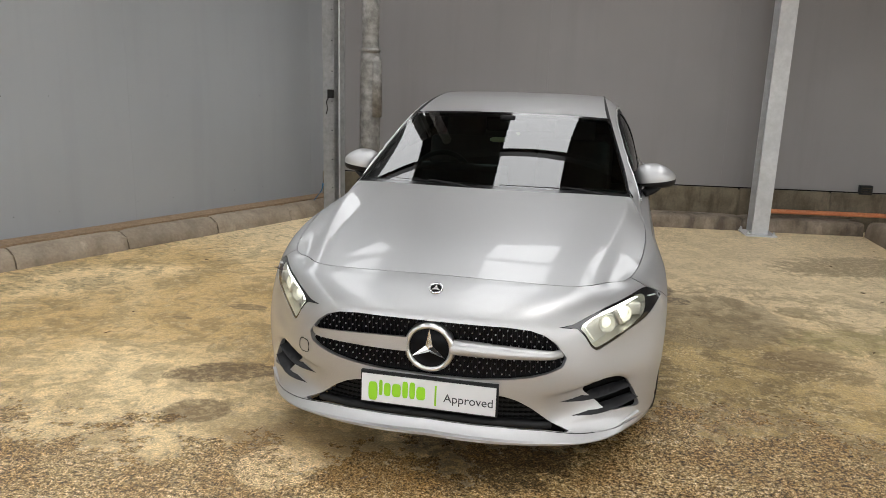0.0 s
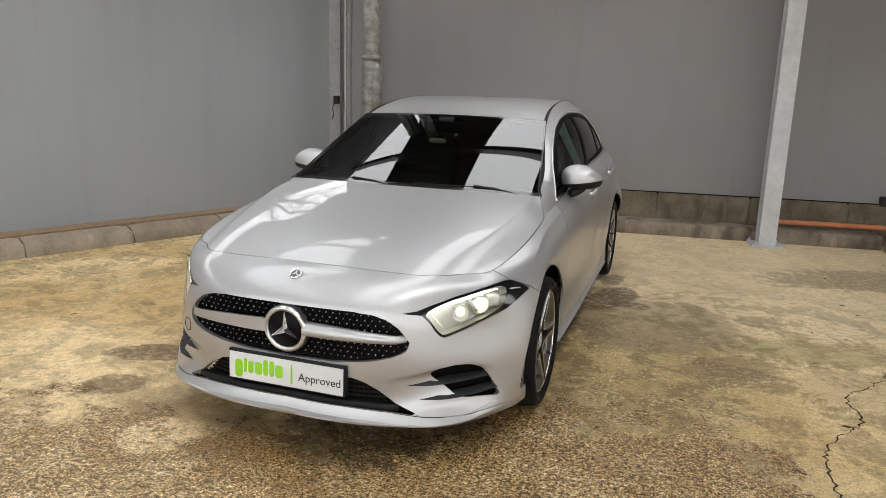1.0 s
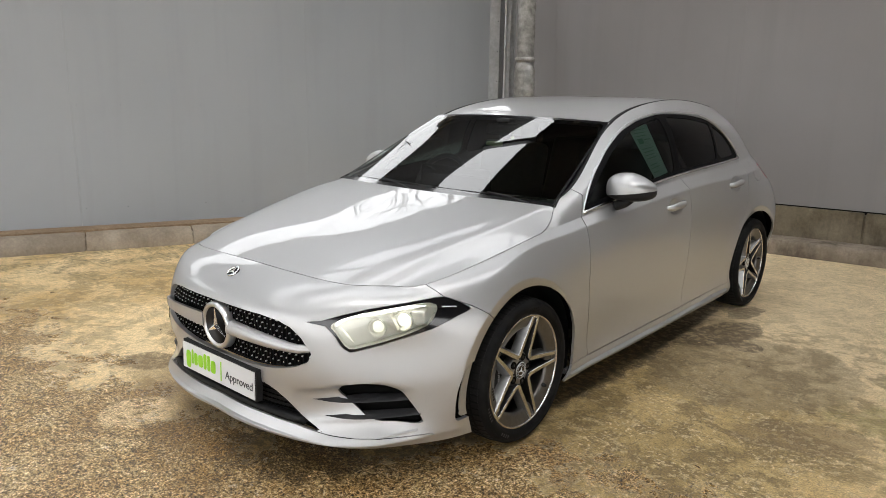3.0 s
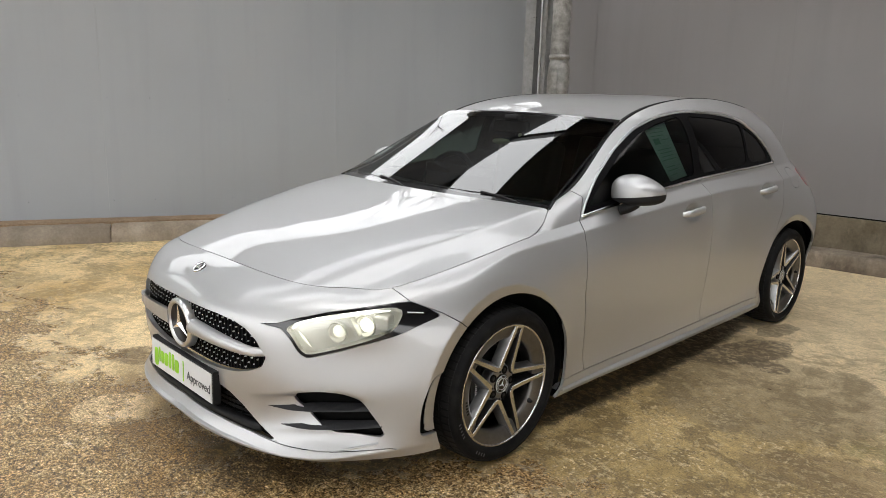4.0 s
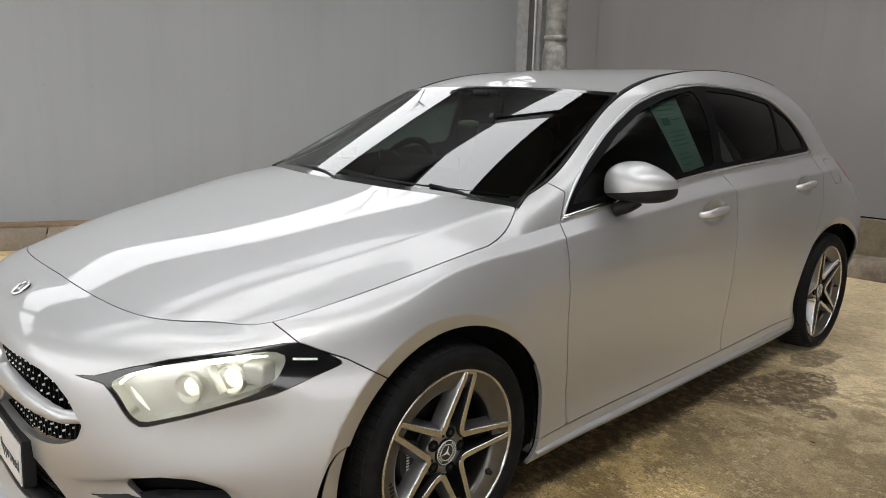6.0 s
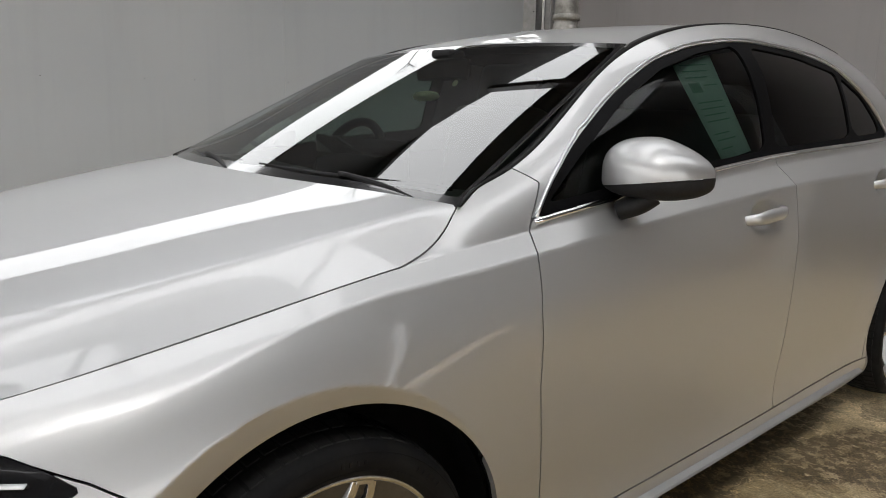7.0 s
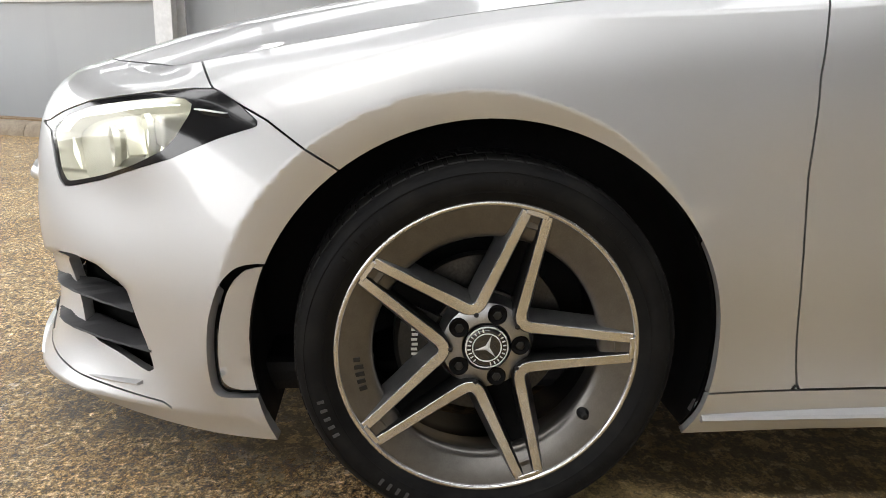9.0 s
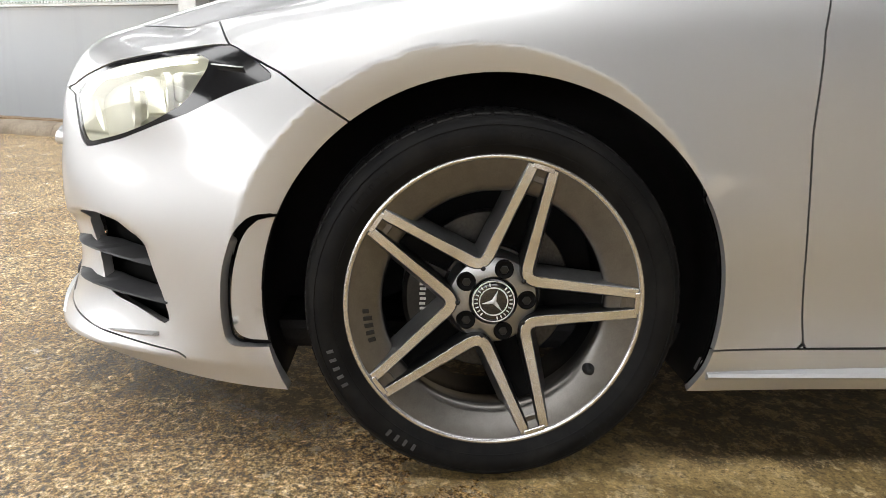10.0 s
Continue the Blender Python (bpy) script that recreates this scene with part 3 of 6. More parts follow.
steel_post((2.215, 4.70), 6, 0.165, 0.20, 5.0, "pale galvanised steel column bolted to the concrete")
post_at = Matrix.Translation((-2.19, 3.87, 0)) @ Matrix.Rotation(radians(22), 4, "Z")
corner_post = tagged(part("steel_post", placed_box((0.114, 0.012, 5.0), (-0.083, -0.06, 2.5), 0.002, post_at), SHADED_GALVANISED, smooth=False), "pale galvanised steel column in the wall corner", "steel post")
part("post_web", placed_box((0.012, 0.19, 5.0), (-0.032, 0.002, 2.5), 0, post_at), SHADED_GALVANISED, corner_post, smooth=False)
part("post_back", placed_box((0.14, 0.012, 5.0), (0.02, 0.09, 2.5), 0, post_at), SHADED_GALVANISED, corner_post, smooth=False)
part("post_flange", placed_box((0.040, 0.012, 5.0), (0.058, -0.045, 2.5), 0.002, post_at), SHADED_GALVANISED, corner_post, smooth=False)
part("post_conduit", placed(lathe([(0.009, 0.0), (0.009, 5.0)], 16, "z"), post_at @ Matrix.Translation((0.027, -0.07, 0))), GALVANISED, corner_post, "bright thin conduit")
steel_post((-5.33, -2.20), 66, 0.20, 0.20, 3.2, "grey steel column standing against the side wall", False)
for k in range(11):
    b = placed_box((0.03, 0.014, 0.006), (-0.040, -0.068, 0.35 + 0.30 * k), 0.001, post_at)
    part("post_clip", b, BLACK_TRIM, corner_post, smooth=False)
# rainwater pipe with a wider lower length
pipe = tagged(part("downpipe", lathe([(0.085, 1.70), (0.085, 5.0)], 40, "z"), STREAKED), "streaked galvanised downpipe beside the corner post", "downpipe")
part("pipe_sleeve", lathe([(0.102, 0.0), (0.102, 1.60), (0.100, 1.66), (0.088, 1.715), (0.086, 1.72)], 40, "z"), STREAKED, pipe)
part("pipe_collar", lathe([(0.086, 1.735), (0.097, 1.738), (0.097, 1.775), (0.086, 1.778)], 40, "z"), STREAKED, pipe)
b = lathe([(0.058, 1.12), (0.060, 1.12), (0.060, 1.66), (0.03, 1.70)], 28, "z")
bmesh.ops.translate(b, vec=(0.065, -0.03, 0), verts=b.verts)
part("pipe_cover", b, STREAKED, pipe)
pipe.location = (-1.735, 3.61, 0)
# small black junction box with its cable on the corner post
junction = tagged(part("junction_box", box_bm((0.055, 0.05, 0.085), (-2.205, 3.745, 1.325), 0.006), BLACK_TRIM, smooth=False), "small black junction box fixed to the steel post", "junction box")
part("cable", sweep(curve([(-2.22, 3.73, 1.29), (-2.24, 3.72, 1.24), (-2.232, 3.72, 1.19), (-2.25, 3.73, 1.12)], 14), disc_outline(0.005, 8)), BLACK_TRIM, junction)
# black vent box at the foot of the rear wall, orange conduit on the kerb, blue strap in the corner
vent_at = back_line(3.36, 0.27)
vent_box = tagged(part("vent_box", box_bm((0.13, 0.06, 0.10), (*vent_at, 0.465), 0.006), BLACK_TRIM, smooth=False), "small black vent box on the grey rear wall", "vent box")
for k in range(3):
    part("louvre", box_bm((0.10, 0.012, 0.012), (vent_at[0], vent_at[1] - 0.034, 0.44 + 0.025 * k), 0.002), BLACK_GLOSS, vent_box, smooth=False)
ORANGE = speckled("faded_orange_plastic", (0.50, 0.16, 0.06), (0.62, 0.24, 0.10), 30, 0.5)
for off, z in ((0.12, 0.205), (0.19, 0.207)):
    pts = curve([(*back_line(2.30, off), z), (*back_line(2.9, off - 0.01), z + 0.004), (*back_line(3.6, off + 0.015), z), (*back_line(4.6, off), z)], 40)
    tagged(part("orange_conduit", sweep(pts, disc_outline(0.018, 10)), ORANGE), "faded orange conduit lying along the rear kerb", "conduit")
BLUE = material("blue_webbing", (0.03, 0.16, 0.32), 0.7)
tagged(part("blue_strap", sweep(curve([(-2.50, 3.98, 0.165), (-2.46, 3.99, 0.22), (-2.41, 4.0, 0.30), (-2.40, 4.0, 0.36)], 14), [(-0.012, -0.003), (0.012, -0.003), (0.012, 0.003), (-0.012, 0.003)]), BLUE), "short blue strap caught behind the kerb", "strap")

# roof: dark sheet between clear strips, on dark purlins
CEILING = [(-6.2, -3.62), (-2.28, -0.60), (0.60, 2.05), (3.40, 8.2)]
for x0, x1 in CEILING:
    tagged(part("ceiling", box_bm((x1 - x0, 12.4, 0.06), ((x0 + x1) / 2, 0.0, 5.03), 0), ROOF_SHEET, smooth=False), kind="structure")
for y in (-4.5, -2.6, -0.7, 1.2, 3.1, 5.0):
    tagged(part("purlin", box_bm((14.4, 0.09, 0.16), (1.0, y, 4.90), 0.004), DARK_STEEL, smooth=False), kind="structure")
run("fascia_west", left_line(5.2, 0.40), left_line(-6.2, 0.40), -0.10, 3.22, 5.0, ROOF_SHEET)
# added unseen screens on the east and south, to limit the side light
run("unseen_screen_east", (8.2, 6.0), (8.2, 1.5), 0.15, 0.0, 5.0, WALL_NORTH)
run("unseen_screen_east_low", (8.2, 1.5), (8.2, -6.4), 0.15, 0.0, 0.9, WALL_NORTH)
run("unseen_screen_east_top", (8.2, 1.5), (8.2, -6.4), 0.15, 2.6, 5.0, ROOF_SHEET)
run("unseen_screen_south_low", (8.2, -6.3), (-9.5, -6.3), 0.15, 0.0, 0.9, WALL_NORTH)
run("unseen_screen_south_top", (8.2, -6.3), (-9.5, -6.3), 0.15, 2.6, 5.0, ROOF_SHEET)
# a bare tree outside, beyond the side wall
BARK = speckled("dark_wet_bark", (0.03, 0.025, 0.02), (0.06, 0.05, 0.04), 40, 0.85, 0.4, 0.004)


def bare_tree(at, height, seed):
    rnd, trunk, limbs = random.Random(seed), bmesh.new(), bmesh.new()

    def grow(p, d, size, thick, depth, out):
        pts, q, way = [p], Vector(p), Vector(d)
        for _ in range(4):
            way = (way + Vector((rnd.uniform(-1, 1), rnd.uniform(-1, 1), rnd.uniform(-0.5, 0.8))) * 0.22).normalized()
            q = q + way * size / 4
            pts.append(q.copy())
        join_bm(out, sweep([tuple(v) for v in pts], disc_outline(max(thick, 0.011), 4), scale=lambda t: 1 - 0.55 * t))
        if depth:
            for k in range(rnd.randint(3, 5)):
                side = Vector((rnd.uniform(-1, 1), rnd.uniform(-1, 1), rnd.uniform(-0.3, 0.7))).normalized()
                grow(pts[rnd.randint(1, 4)], (way * 0.5 + side).normalized(), size * rnd.uniform(0.5, 0.72), thick * 0.56, depth - 1, limbs)
    grow(Vector((0, 0, -0.1)), Vector((0.05, 0.02, 1)), height * 0.42, 0.20, 5, trunk)
    wood = new("bare_tree")
    part("trunk", trunk, BARK, wood), tagged(part("twigs", limbs, BARK, wood), kind="stuff")
    wood.location = at
    return tagged(wood, "leafless tree with dark twigs behind the wall", "tree")


bare_tree((-9.2, 8.6, 0), 11.5, 5), bare_tree((-13.0, 11.0, 0), 13.5, 8)
# dried leaves and grit on the floor
LEAF = speckled("dead_leaf", (0.06, 0.035, 0.015), (0.12, 0.07, 0.03), 80, 0.8)
rnd = random.Random(11)
for k in range(46):
    x, y = rnd.uniform(-3.0, 3.2), rnd.uniform(-2.2, 4.2)
    if abs(x) < 0.95 and -0.95 < y < 3.5:
        continue
    s, bend = rnd.uniform(0.010, 0.026), rnd.uniform(0.002, 0.006)
    bm = bmesh.new()
    prof = [(-1, 0, 0), (-0.4, 0.32, bend / s), (0.4, 0.28, bend / s), (1, 0, 0), (0.4, -0.28, 0.05), (-0.4, -0.32, 0.05)]
    vs = [bm.verts.new((s * a, s * b_, s * c + 0.003)) for a, b_, c in prof]
    bm.faces.new((vs[0], vs[1], vs[2], vs[3])), bm.faces.new((vs[0], vs[3], vs[4], vs[5]))
    leaf = tagged(part("dead_leaf", bm, LEAF, smooth=False), "small dry brown leaf lying on the concrete", "leaf", "leaves on the floor")
    leaf.matrix_world = pose(x, y, 0.0, 0, 0, rnd.uniform(0, 360))
# the long crack in the slab
CRACK = material("dark_crack", (0.03, 0.021, 0.012), 0.95)
line = curve([(2.75, 1.45, 0), (2.58, 1.10, 0), (2.44, 0.84, 0), (2.30, 0.63, 0), (2.33, 0.40, 0), (2.21, 0.17, 0), (2.13, 0.01, 0), (2.10, -0.25, 0), (2.12, -0.55, 0), (2.02, -0.95, 0)], 110)
bm, prev = bmesh.new(), None
for i, p in enumerate(line):
    jx, w = rnd.uniform(-0.014, 0.014), 0.0022 + 0.004 * rnd.random() ** 2
    cur = (bm.verts.new((p[0] + jx - w, p[1], 0.004)), bm.verts.new((p[0] + jx + w, p[1], 0.004)))
    if prev:
        bm.faces.new((prev[0], prev[1], cur[1], cur[0]))
    prev = cur
tagged(part("floor_crack", bm, CRACK, smooth=False), kind="structure")

# ---------------------------------------------------------------- the car: body skin
# x to its left side, y to its tail, z up; the front axle stands at y = 0.
# Lengthwise lines of the left half, from the nose's middle round the corner and along the side to the tail's middle.
LINES = {}
LINES["floor"] = [(0, -.88, .165), (.30, -.87, .165), (.55, -.80, .165), (.73, -.64, .165), (.84, -.42, .16), (.855, 0, .158), (.855, .30, .158), (.850, .52, .16),
    (.850, .95, .16), (.850, 1.57, .165), (.850, 2.30, .17), (.83, 2.73, .18), (.78, 3.12, .22), (.55, 3.36, .24), (0, 3.42, .24)]
LINES["lip"] = [(0, -.93, .19), (.30, -.915, .187), (.565, -.83, .183), (.76, -.63, .19), (.852, -.42, .20), (.870, 0, .19), (.868, .30, .188), (.864, .52, .19),
    (.864, .95, .195), (.864, 1.57, .20), (.864, 2.30, .21), (.868, 2.73, .26), (.80, 3.16, .30), (.56, 3.42, .30), (0, 3.47, .30)]
LINES["low"] = [(0, -.895, .27), (.30, -.88, .27), (.535, -.802, .27), (.734, -.617, .275), (.858, -.42, .29), (.872, 0, .29), (.866, .30, .275), (.861, .52, .265),
    (.860, .95, .265), (.860, 1.57, .27), (.860, 2.30, .28), (.872, 2.73, .33), (.81, 3.18, .40), (.57, 3.44, .40), (0, 3.48, .40)]
LINES["plate"] = [(0, -.89, .40), (.30, -.882, .40), (.520, -.826, .40), (.730, -.617, .405), (.862, -.42, .41), (.875, 0, .42), (.871, .30, .42), (.867, .52, .42),
    (.865, .95, .42), (.865, 1.57, .43), (.865, 2.30, .44), (.878, 2.73, .48), (.845, 3.18, .54), (.60, 3.43, .54), (0, 3.47, .54)]
LINES["grille"] = [(0, -.892, .53), (.30, -.884, .53), (.508, -.828, .522), (.710, -.608, .54), (.849, -.414, .56), (.876, 0, .60), (.874, .30, .60), (.872, .52, .60),
    (.872, .95, .60), (.872, 1.57, .61), (.872, 2.30, .62), (.878, 2.73, .65), (.848, 3.16, .70), (.61, 3.41, .70), (0, 3.44, .70)]
LINES["brow"] = [(0, -.903, .635), (.30, -.887, .632), (.482, -.818, .632), (.697, -.616, .635), (.830, -.402, .655), (.861, 0, .74), (.861, .30, .755), (.862, .52, .77),
    (.866, .95, .785), (.870, 1.57, .80), (.868, 2.30, .82), (.864, 2.73, .83), (.805, 3.10, .86), (.60, 3.36, .86), (0, 3.40, .86)]
LINES["crease"] = [(0, -.847, .716), (.30, -.832, .713), (.480, -.775, .708), (.676, -.590, .708), (.804, -.388, .715), (.826, 0, .815), (.826, .30, .842), (.829, .52, .858),
    (.841, .95, .892), (.858, 1.57, .933), (.850, 2.30, .945), (.826, 2.73, .955), (.742, 3.04, .97), (.55, 3.30, .97), (0, 3.34, .97)]
LINES["belt"] = [(0, -.722, .765), (.30, -.716, .761), (.505, -.672, .752), (.635, -.540, .743), (.718, -.462, .750), (.792, 0, .836), (.786, .30, .872), (.787, .52, .893),
    (.800, .95, .940), (.802, 1.57, .990), (.790, 2.30, 1.015), (.758, 2.73, 1.025), (.692, 3.0, 1.03), (.51, 3.24, 1.03), (0, 3.28, 1.03)]
# above the belt, from the fender's upper end to the tail: the roof rail, and the edge of hood, screen and roof
CANT = [(.779, .27, .873), (.776, .335, .886), (.770, .386, .905), (.742, .52, .972), (.672, .95, 1.190), (.632, 1.57, 1.352), (.627, 2.30, 1.332), (.63, 2.73, 1.256), (.58, 2.98, 1.18), (.46, 3.12, 1.17), (0, 3.16, 1.18)]
EDGE = [(.773, .27, .880), (.751, .335, .913), (.727, .386, .951), (.702, .52, 1.005), (.612, .95, 1.235), (.553, 1.57, 1.398), (.535, 2.30, 1.404), (.522, 2.73, 1.343), (.47, 2.93, 1.285), (.36, 3.02, 1.275), (0, 3.04, 1.295)]
SPACING = np.concatenate([[0], np.cumsum(np.linalg.norm(np.diff(np.array(LINES["grille"]), axis=0), axis=1))])
ALONG = np.linspace(0, SPACING[-1], 300)
AXLES, HUB_Z = (0.0, 2.729), 0.322


def lofted(lines, rows, fold=None, crisp=None, keen=None):
    """Lays a smooth skin over lengthwise lines: (along, across, 3); fold: the line along which it may be creased."""
    g = []
    for i in range(lines.shape[1]):
        col = lines[:, i]
        k = np.concatenate([[0], np.cumsum(np.maximum(np.linalg.norm(np.diff(col, axis=0), axis=1), 1e-4))])
        if fold is None:
            g.append(spline(k, col, np.linspace(0, k[-1], rows)))
            continue
        a, b = np.linspace(0, k[fold], rows - 12), np.linspace(k[fold], k[-1], 13)[1:]
        a[np.argmin(np.abs(a - k[1]))] = k[1]
        smooth, sharp = spline(k, col, np.concatenate([a, b])), np.vstack([spline(k[:fold + 1], col[:fold + 1], a), col[fold] + (col[-1] - col[fold]) * ((b - k[fold]) / (k[-1] - k[fold]))[:, None]])
        lipped = smooth.copy()
        under = a <= k[1] + 1e-9
        lipped[:len(a)][under] = col[0] + (col[1] - col[0]) * (a[under] / k[1])[:, None]
        lipped[len(a) - (~under).sum():len(a)] = spline(k[1:], col[1:], a[~under])
        g.append(smooth + (sharp - smooth) * crisp[i] + (lipped - smooth) * keen[i])
    return np.array(g)


ARCH_R, ARCH_FWD = 0.398, 0.032


def ringed(sheet, radius):
    """The same skin with an exact seam of vertices along a circle round each wheel."""
    for y in AXLES:
        def inner(v):
            return np.hypot(v[:, 1] - y + ARCH_FWD, v[:, 2] - HUB_Z) - radius
        sheet = sheet.keep(inner).joined(sheet.keep(lambda v: -inner(v))).weld(2e-5)
    return sheet


def arch_swell(v):
    """The fender's swell round each wheel, up to a sharp edge, and the band that turns in from it to the opening."""
    for y in AXLES:
        r = np.hypot(v[:, 1] - y + ARCH_FWD, v[:, 2] - HUB_Z)
        w = np.clip((0.56 - r) / 0.162, 0, 1)
        out = np.where(r > ARCH_R, 0.013 * w * w, 0.013 - 0.42 * (ARCH_R - r))
        v[:, 0] += out * (v[:, 0] > 0.7) * np.clip((v[:, 2] - 0.18) / 0.1, 0, 1)
    return v


lower = np.array([spline(SPACING, p, ALONG) for p in LINES.values()])
lower[:, 0, 0] = lower[:, -1, 0] = 0
from_arch = ALONG >= SPACING[5] + .18
belt = lower[-1][from_arch]
KEEN = np.clip((SPACING[5] - 0.2 - ALONG) / 0.2, 0, 1)
CRISP = np.clip((ALONG - SPACING[5] + 0.34) / 0.36, 0, 1) * np.clip((SPACING[12] - ALONG) / 0.3, 0, 1)
upper_knots = np.concatenate([[ALONG[from_arch][0]], SPACING[5] + np.array([.27, .335, .386]), SPACING[7:]])
cant, edge = (spline(upper_knots, [tuple(belt[0])] + p, ALONG[from_arch]) for p in (CANT, EDGE))
cant[0] = edge[0] = belt[0]
cant[-1, 0] = edge[-1, 0] = 0
SKIN = Sheet.grid(lofted(lower, 96, 6, CRISP, KEEN)).joined(Sheet.grid(lofted(np.array([belt, cant, edge]), 44))).weld()
for seam in (ARCH_R + 0.04, ARCH_R + 0.02, ARCH_R + 0.006, ARCH_R, ARCH_R - 0.006, ARCH_R - 0.022):
    SKIN = ringed(SKIN, seam)
SKIN.v = arch_swell(SKIN.v)
# the hollow that leads from the nose into each side vent, sharp along its upper edge
reach = np.clip((SKIN.v[:, 0] - 0.43) / 0.17, 0, 1) * np.clip((0.770 - SKIN.v[:, 0]) / 0.08, 0, 1)
under = 0.372 + 0.036 * reach - SKIN.v[:, 2]
hollowed = 0.040 * reach * np.clip(under / 0.012, 0, 1) * np.clip((0.13 - under) / 0.10, 0, 1) * np.clip((-0.50 - SKIN.v[:, 1]) / 0.16, 0, 1)
SKIN.v[:, 1] += hollowed
HANDLES = ((1.388, .862), (2.285, .905))
for hy_, hz_ in HANDLES:
    dish = ((SKIN.v[:, 1] - hy_ - 0.012) / 0.085) ** 2 + ((SKIN.v[:, 2] - hz_ + 0.002) / 0.046) ** 2
    SKIN.v[:, 0] -= 0.026 * np.clip(1 - dish, 0, 1) ** 0.8 * (SKIN.v[:, 0] > 0.7)


def even(pts, count):
    """A line's points spread evenly along it."""
    p = np.asarray(pts, float)
    k = np.concatenate([[0], np.cumsum(np.linalg.norm(np.diff(p, axis=0), axis=1))])
    a = np.linspace(0, k[-1], count)
    return np.stack([np.interp(a, k, p[:, i]) for i in range(3)], 1)


def coons(front, rear, middle, side):
    """A four-sided skin between its border lines: front and rear run from the middle out, middle and side from front to rear."""
    n, m = len(front), len(middle)
    f, b, c, s = front, rear, middle, side
    u, w = np.linspace(0, 1, n)[:, None, None], np.linspace(0, 1, m)[None, :, None]
    return ((1 - w) * f[:, None] + w * b[:, None] + (1 - u) * c[None] + u * s[None]
            - (1 - u) * (1 - w) * f[0] - u * (1 - w) * f[-1] - (1 - u) * w * b[0] - u * w * b[-1])


# hood
to_corner = ALONG <= SPACING[4] + 1e-6
beside = (ALONG > SPACING[4]) & ~from_arch
hood_front = even(np.vstack([lower[-1][to_corner], [LINES["belt"][4]]]), 70)
hood_end = np.array([.727, .386, .951])
hood_side = even(np.vstack([[LINES["belt"][4]], lower[-1][beside], edge[edge[:, 1] < .383], [hood_end]]), 90)
hood_back = curve([(0, .245, .970), (.30, .265, .968), (.55, .325, .962), tuple(hood_end)], 70)
hood_mid = curve([(0, -.722, .765), (0, -.55, .822), (0, -.30, .875), (0, -.02, .922), (0, .245, .970)], 90)
hood_front[0], hood_mid[0] = lower[-1][0], lower[-1][0]
# the hood's top runs out to a crease along each side, beyond which it folds down to the seam
side_top = even(curve([(.718, -.462, .750), (.765, -.25, .818), (.785, 0, .880), (.772, .20, .922), tuple(hood_end)], 90), 90)
hood_grid = coons(hood_front, hood_back, hood_mid, side_top)
fold_at = np.linspace(0.69, 0.955, 90)[None, :]
hood_grid += np.clip((np.linspace(0, 1, 70)[:, None] - fold_at) / (1 - fold_at), 0, 1)[..., None] * (hood_side - side_top)[None]
HOOD = Sheet.grid(hood_grid)
HOOD_PLAN = np.vstack([hood_front, hood_side[1:], hood_back[::-1][1:]])[:, :2]
# windscreen and roof
across, rise = np.linspace(0, 1, 50)[:, None], np.linspace(0, 1, 50)[None, :]
bulge = 0.009 * 4 * rise * (1 - rise)
screen_grid = np.stack([across * (0.724 - 0.130 * rise), 0.25 + 0.78 * rise - 0.45 * bulge + (0.13 - 0.02 * rise - 0.06 * rise ** 2) * across ** 2,
                        0.957 + 0.365 * rise + 0.88 * bulge - (0.008 + 0.008 * rise) * across ** 2], -1)
SCREEN = Sheet.grid(screen_grid)
screen_top = screen_grid[:, -1]
roofed = (edge[:, 1] > 1.10) & (edge[:, 1] < 2.92) & (edge[:, 0] > .3)
roof_side = even(np.vstack([screen_top[-1:], edge[roofed], [(.47, 2.93, 1.285)]]), 110)
roof_mid = curve([(0, 1.03, 1.322), (0, 1.30, 1.385), (0, 1.65, 1.418), (0, 2.10, 1.428), (0, 2.60, 1.388), (0, 3.04, 1.295)], 110)
ROOF = Sheet.grid(coons(screen_top, curve([(0, 3.04, 1.295), (.25, 3.02, 1.295), (.47, 2.93, 1.285)], 50), roof_mid, roof_side))

# ---------------------------------------------------------------- the car: panels cut from the skin
def yz(v):
    return v[:, 1:]


def xz(v):
    return v[:, (0, 2)]


def corner(v):
    """Unrolls the front corner: how far round it, and how high."""
    return np.stack([v[:, 0] + v[:, 1], v[:, 2]], 1)


GAP = 0.0017


def within(poly, view, gap=GAP, front=None):
    def field(v):
        d = outline_distance(view(v), poly) + gap
        return d if front is None else np.where(v[:, 1] < front, d, 1.0)
    return field


def clear_of(poly, view, gap=GAP, front=None):
    def field(v):
        d = gap - outline_distance(view(v), poly)
        return d if front is None else np.where(v[:, 1] < front, d, -1.0)
    return field


def trimmed(sheet, *fields):
    for f in fields:
        sheet = sheet.keep(f)
    return sheet


def arch_cut(v):
    return np.maximum(*(0.362 - np.hypot((v[:, 1] - y) * 0.966, v[:, 2] - 0.317) for y in AXLES))


def both_sides(name, sheet, mat, parent, label="", turn=0.012):
    """The panel on the left side of the car and its mirror image on the right."""
    made = [part(name, sheet.mesh(name, turn), mat, parent, label), part(name, sheet.mirrored().mesh(name, turn), mat, parent, label)]
    return made


def mirror_pair(name, build, mat, parent, label="", **kw):
    """A part built for the left side, and its mirror image on the right."""
    made = []
    for s in (1, -1):
        bm = build()
        if s < 0:
            bmesh.ops.transform(bm, matrix=Matrix.Diagonal((-1, 1, 1, 1)), verts=bm.verts)
            bmesh.ops.reverse_faces(bm, faces=bm.faces)
        made.append(part(name, bm, mat, parent[0 if s > 0 else 1] if isinstance(parent, list) else parent, label, **kw))
    return made


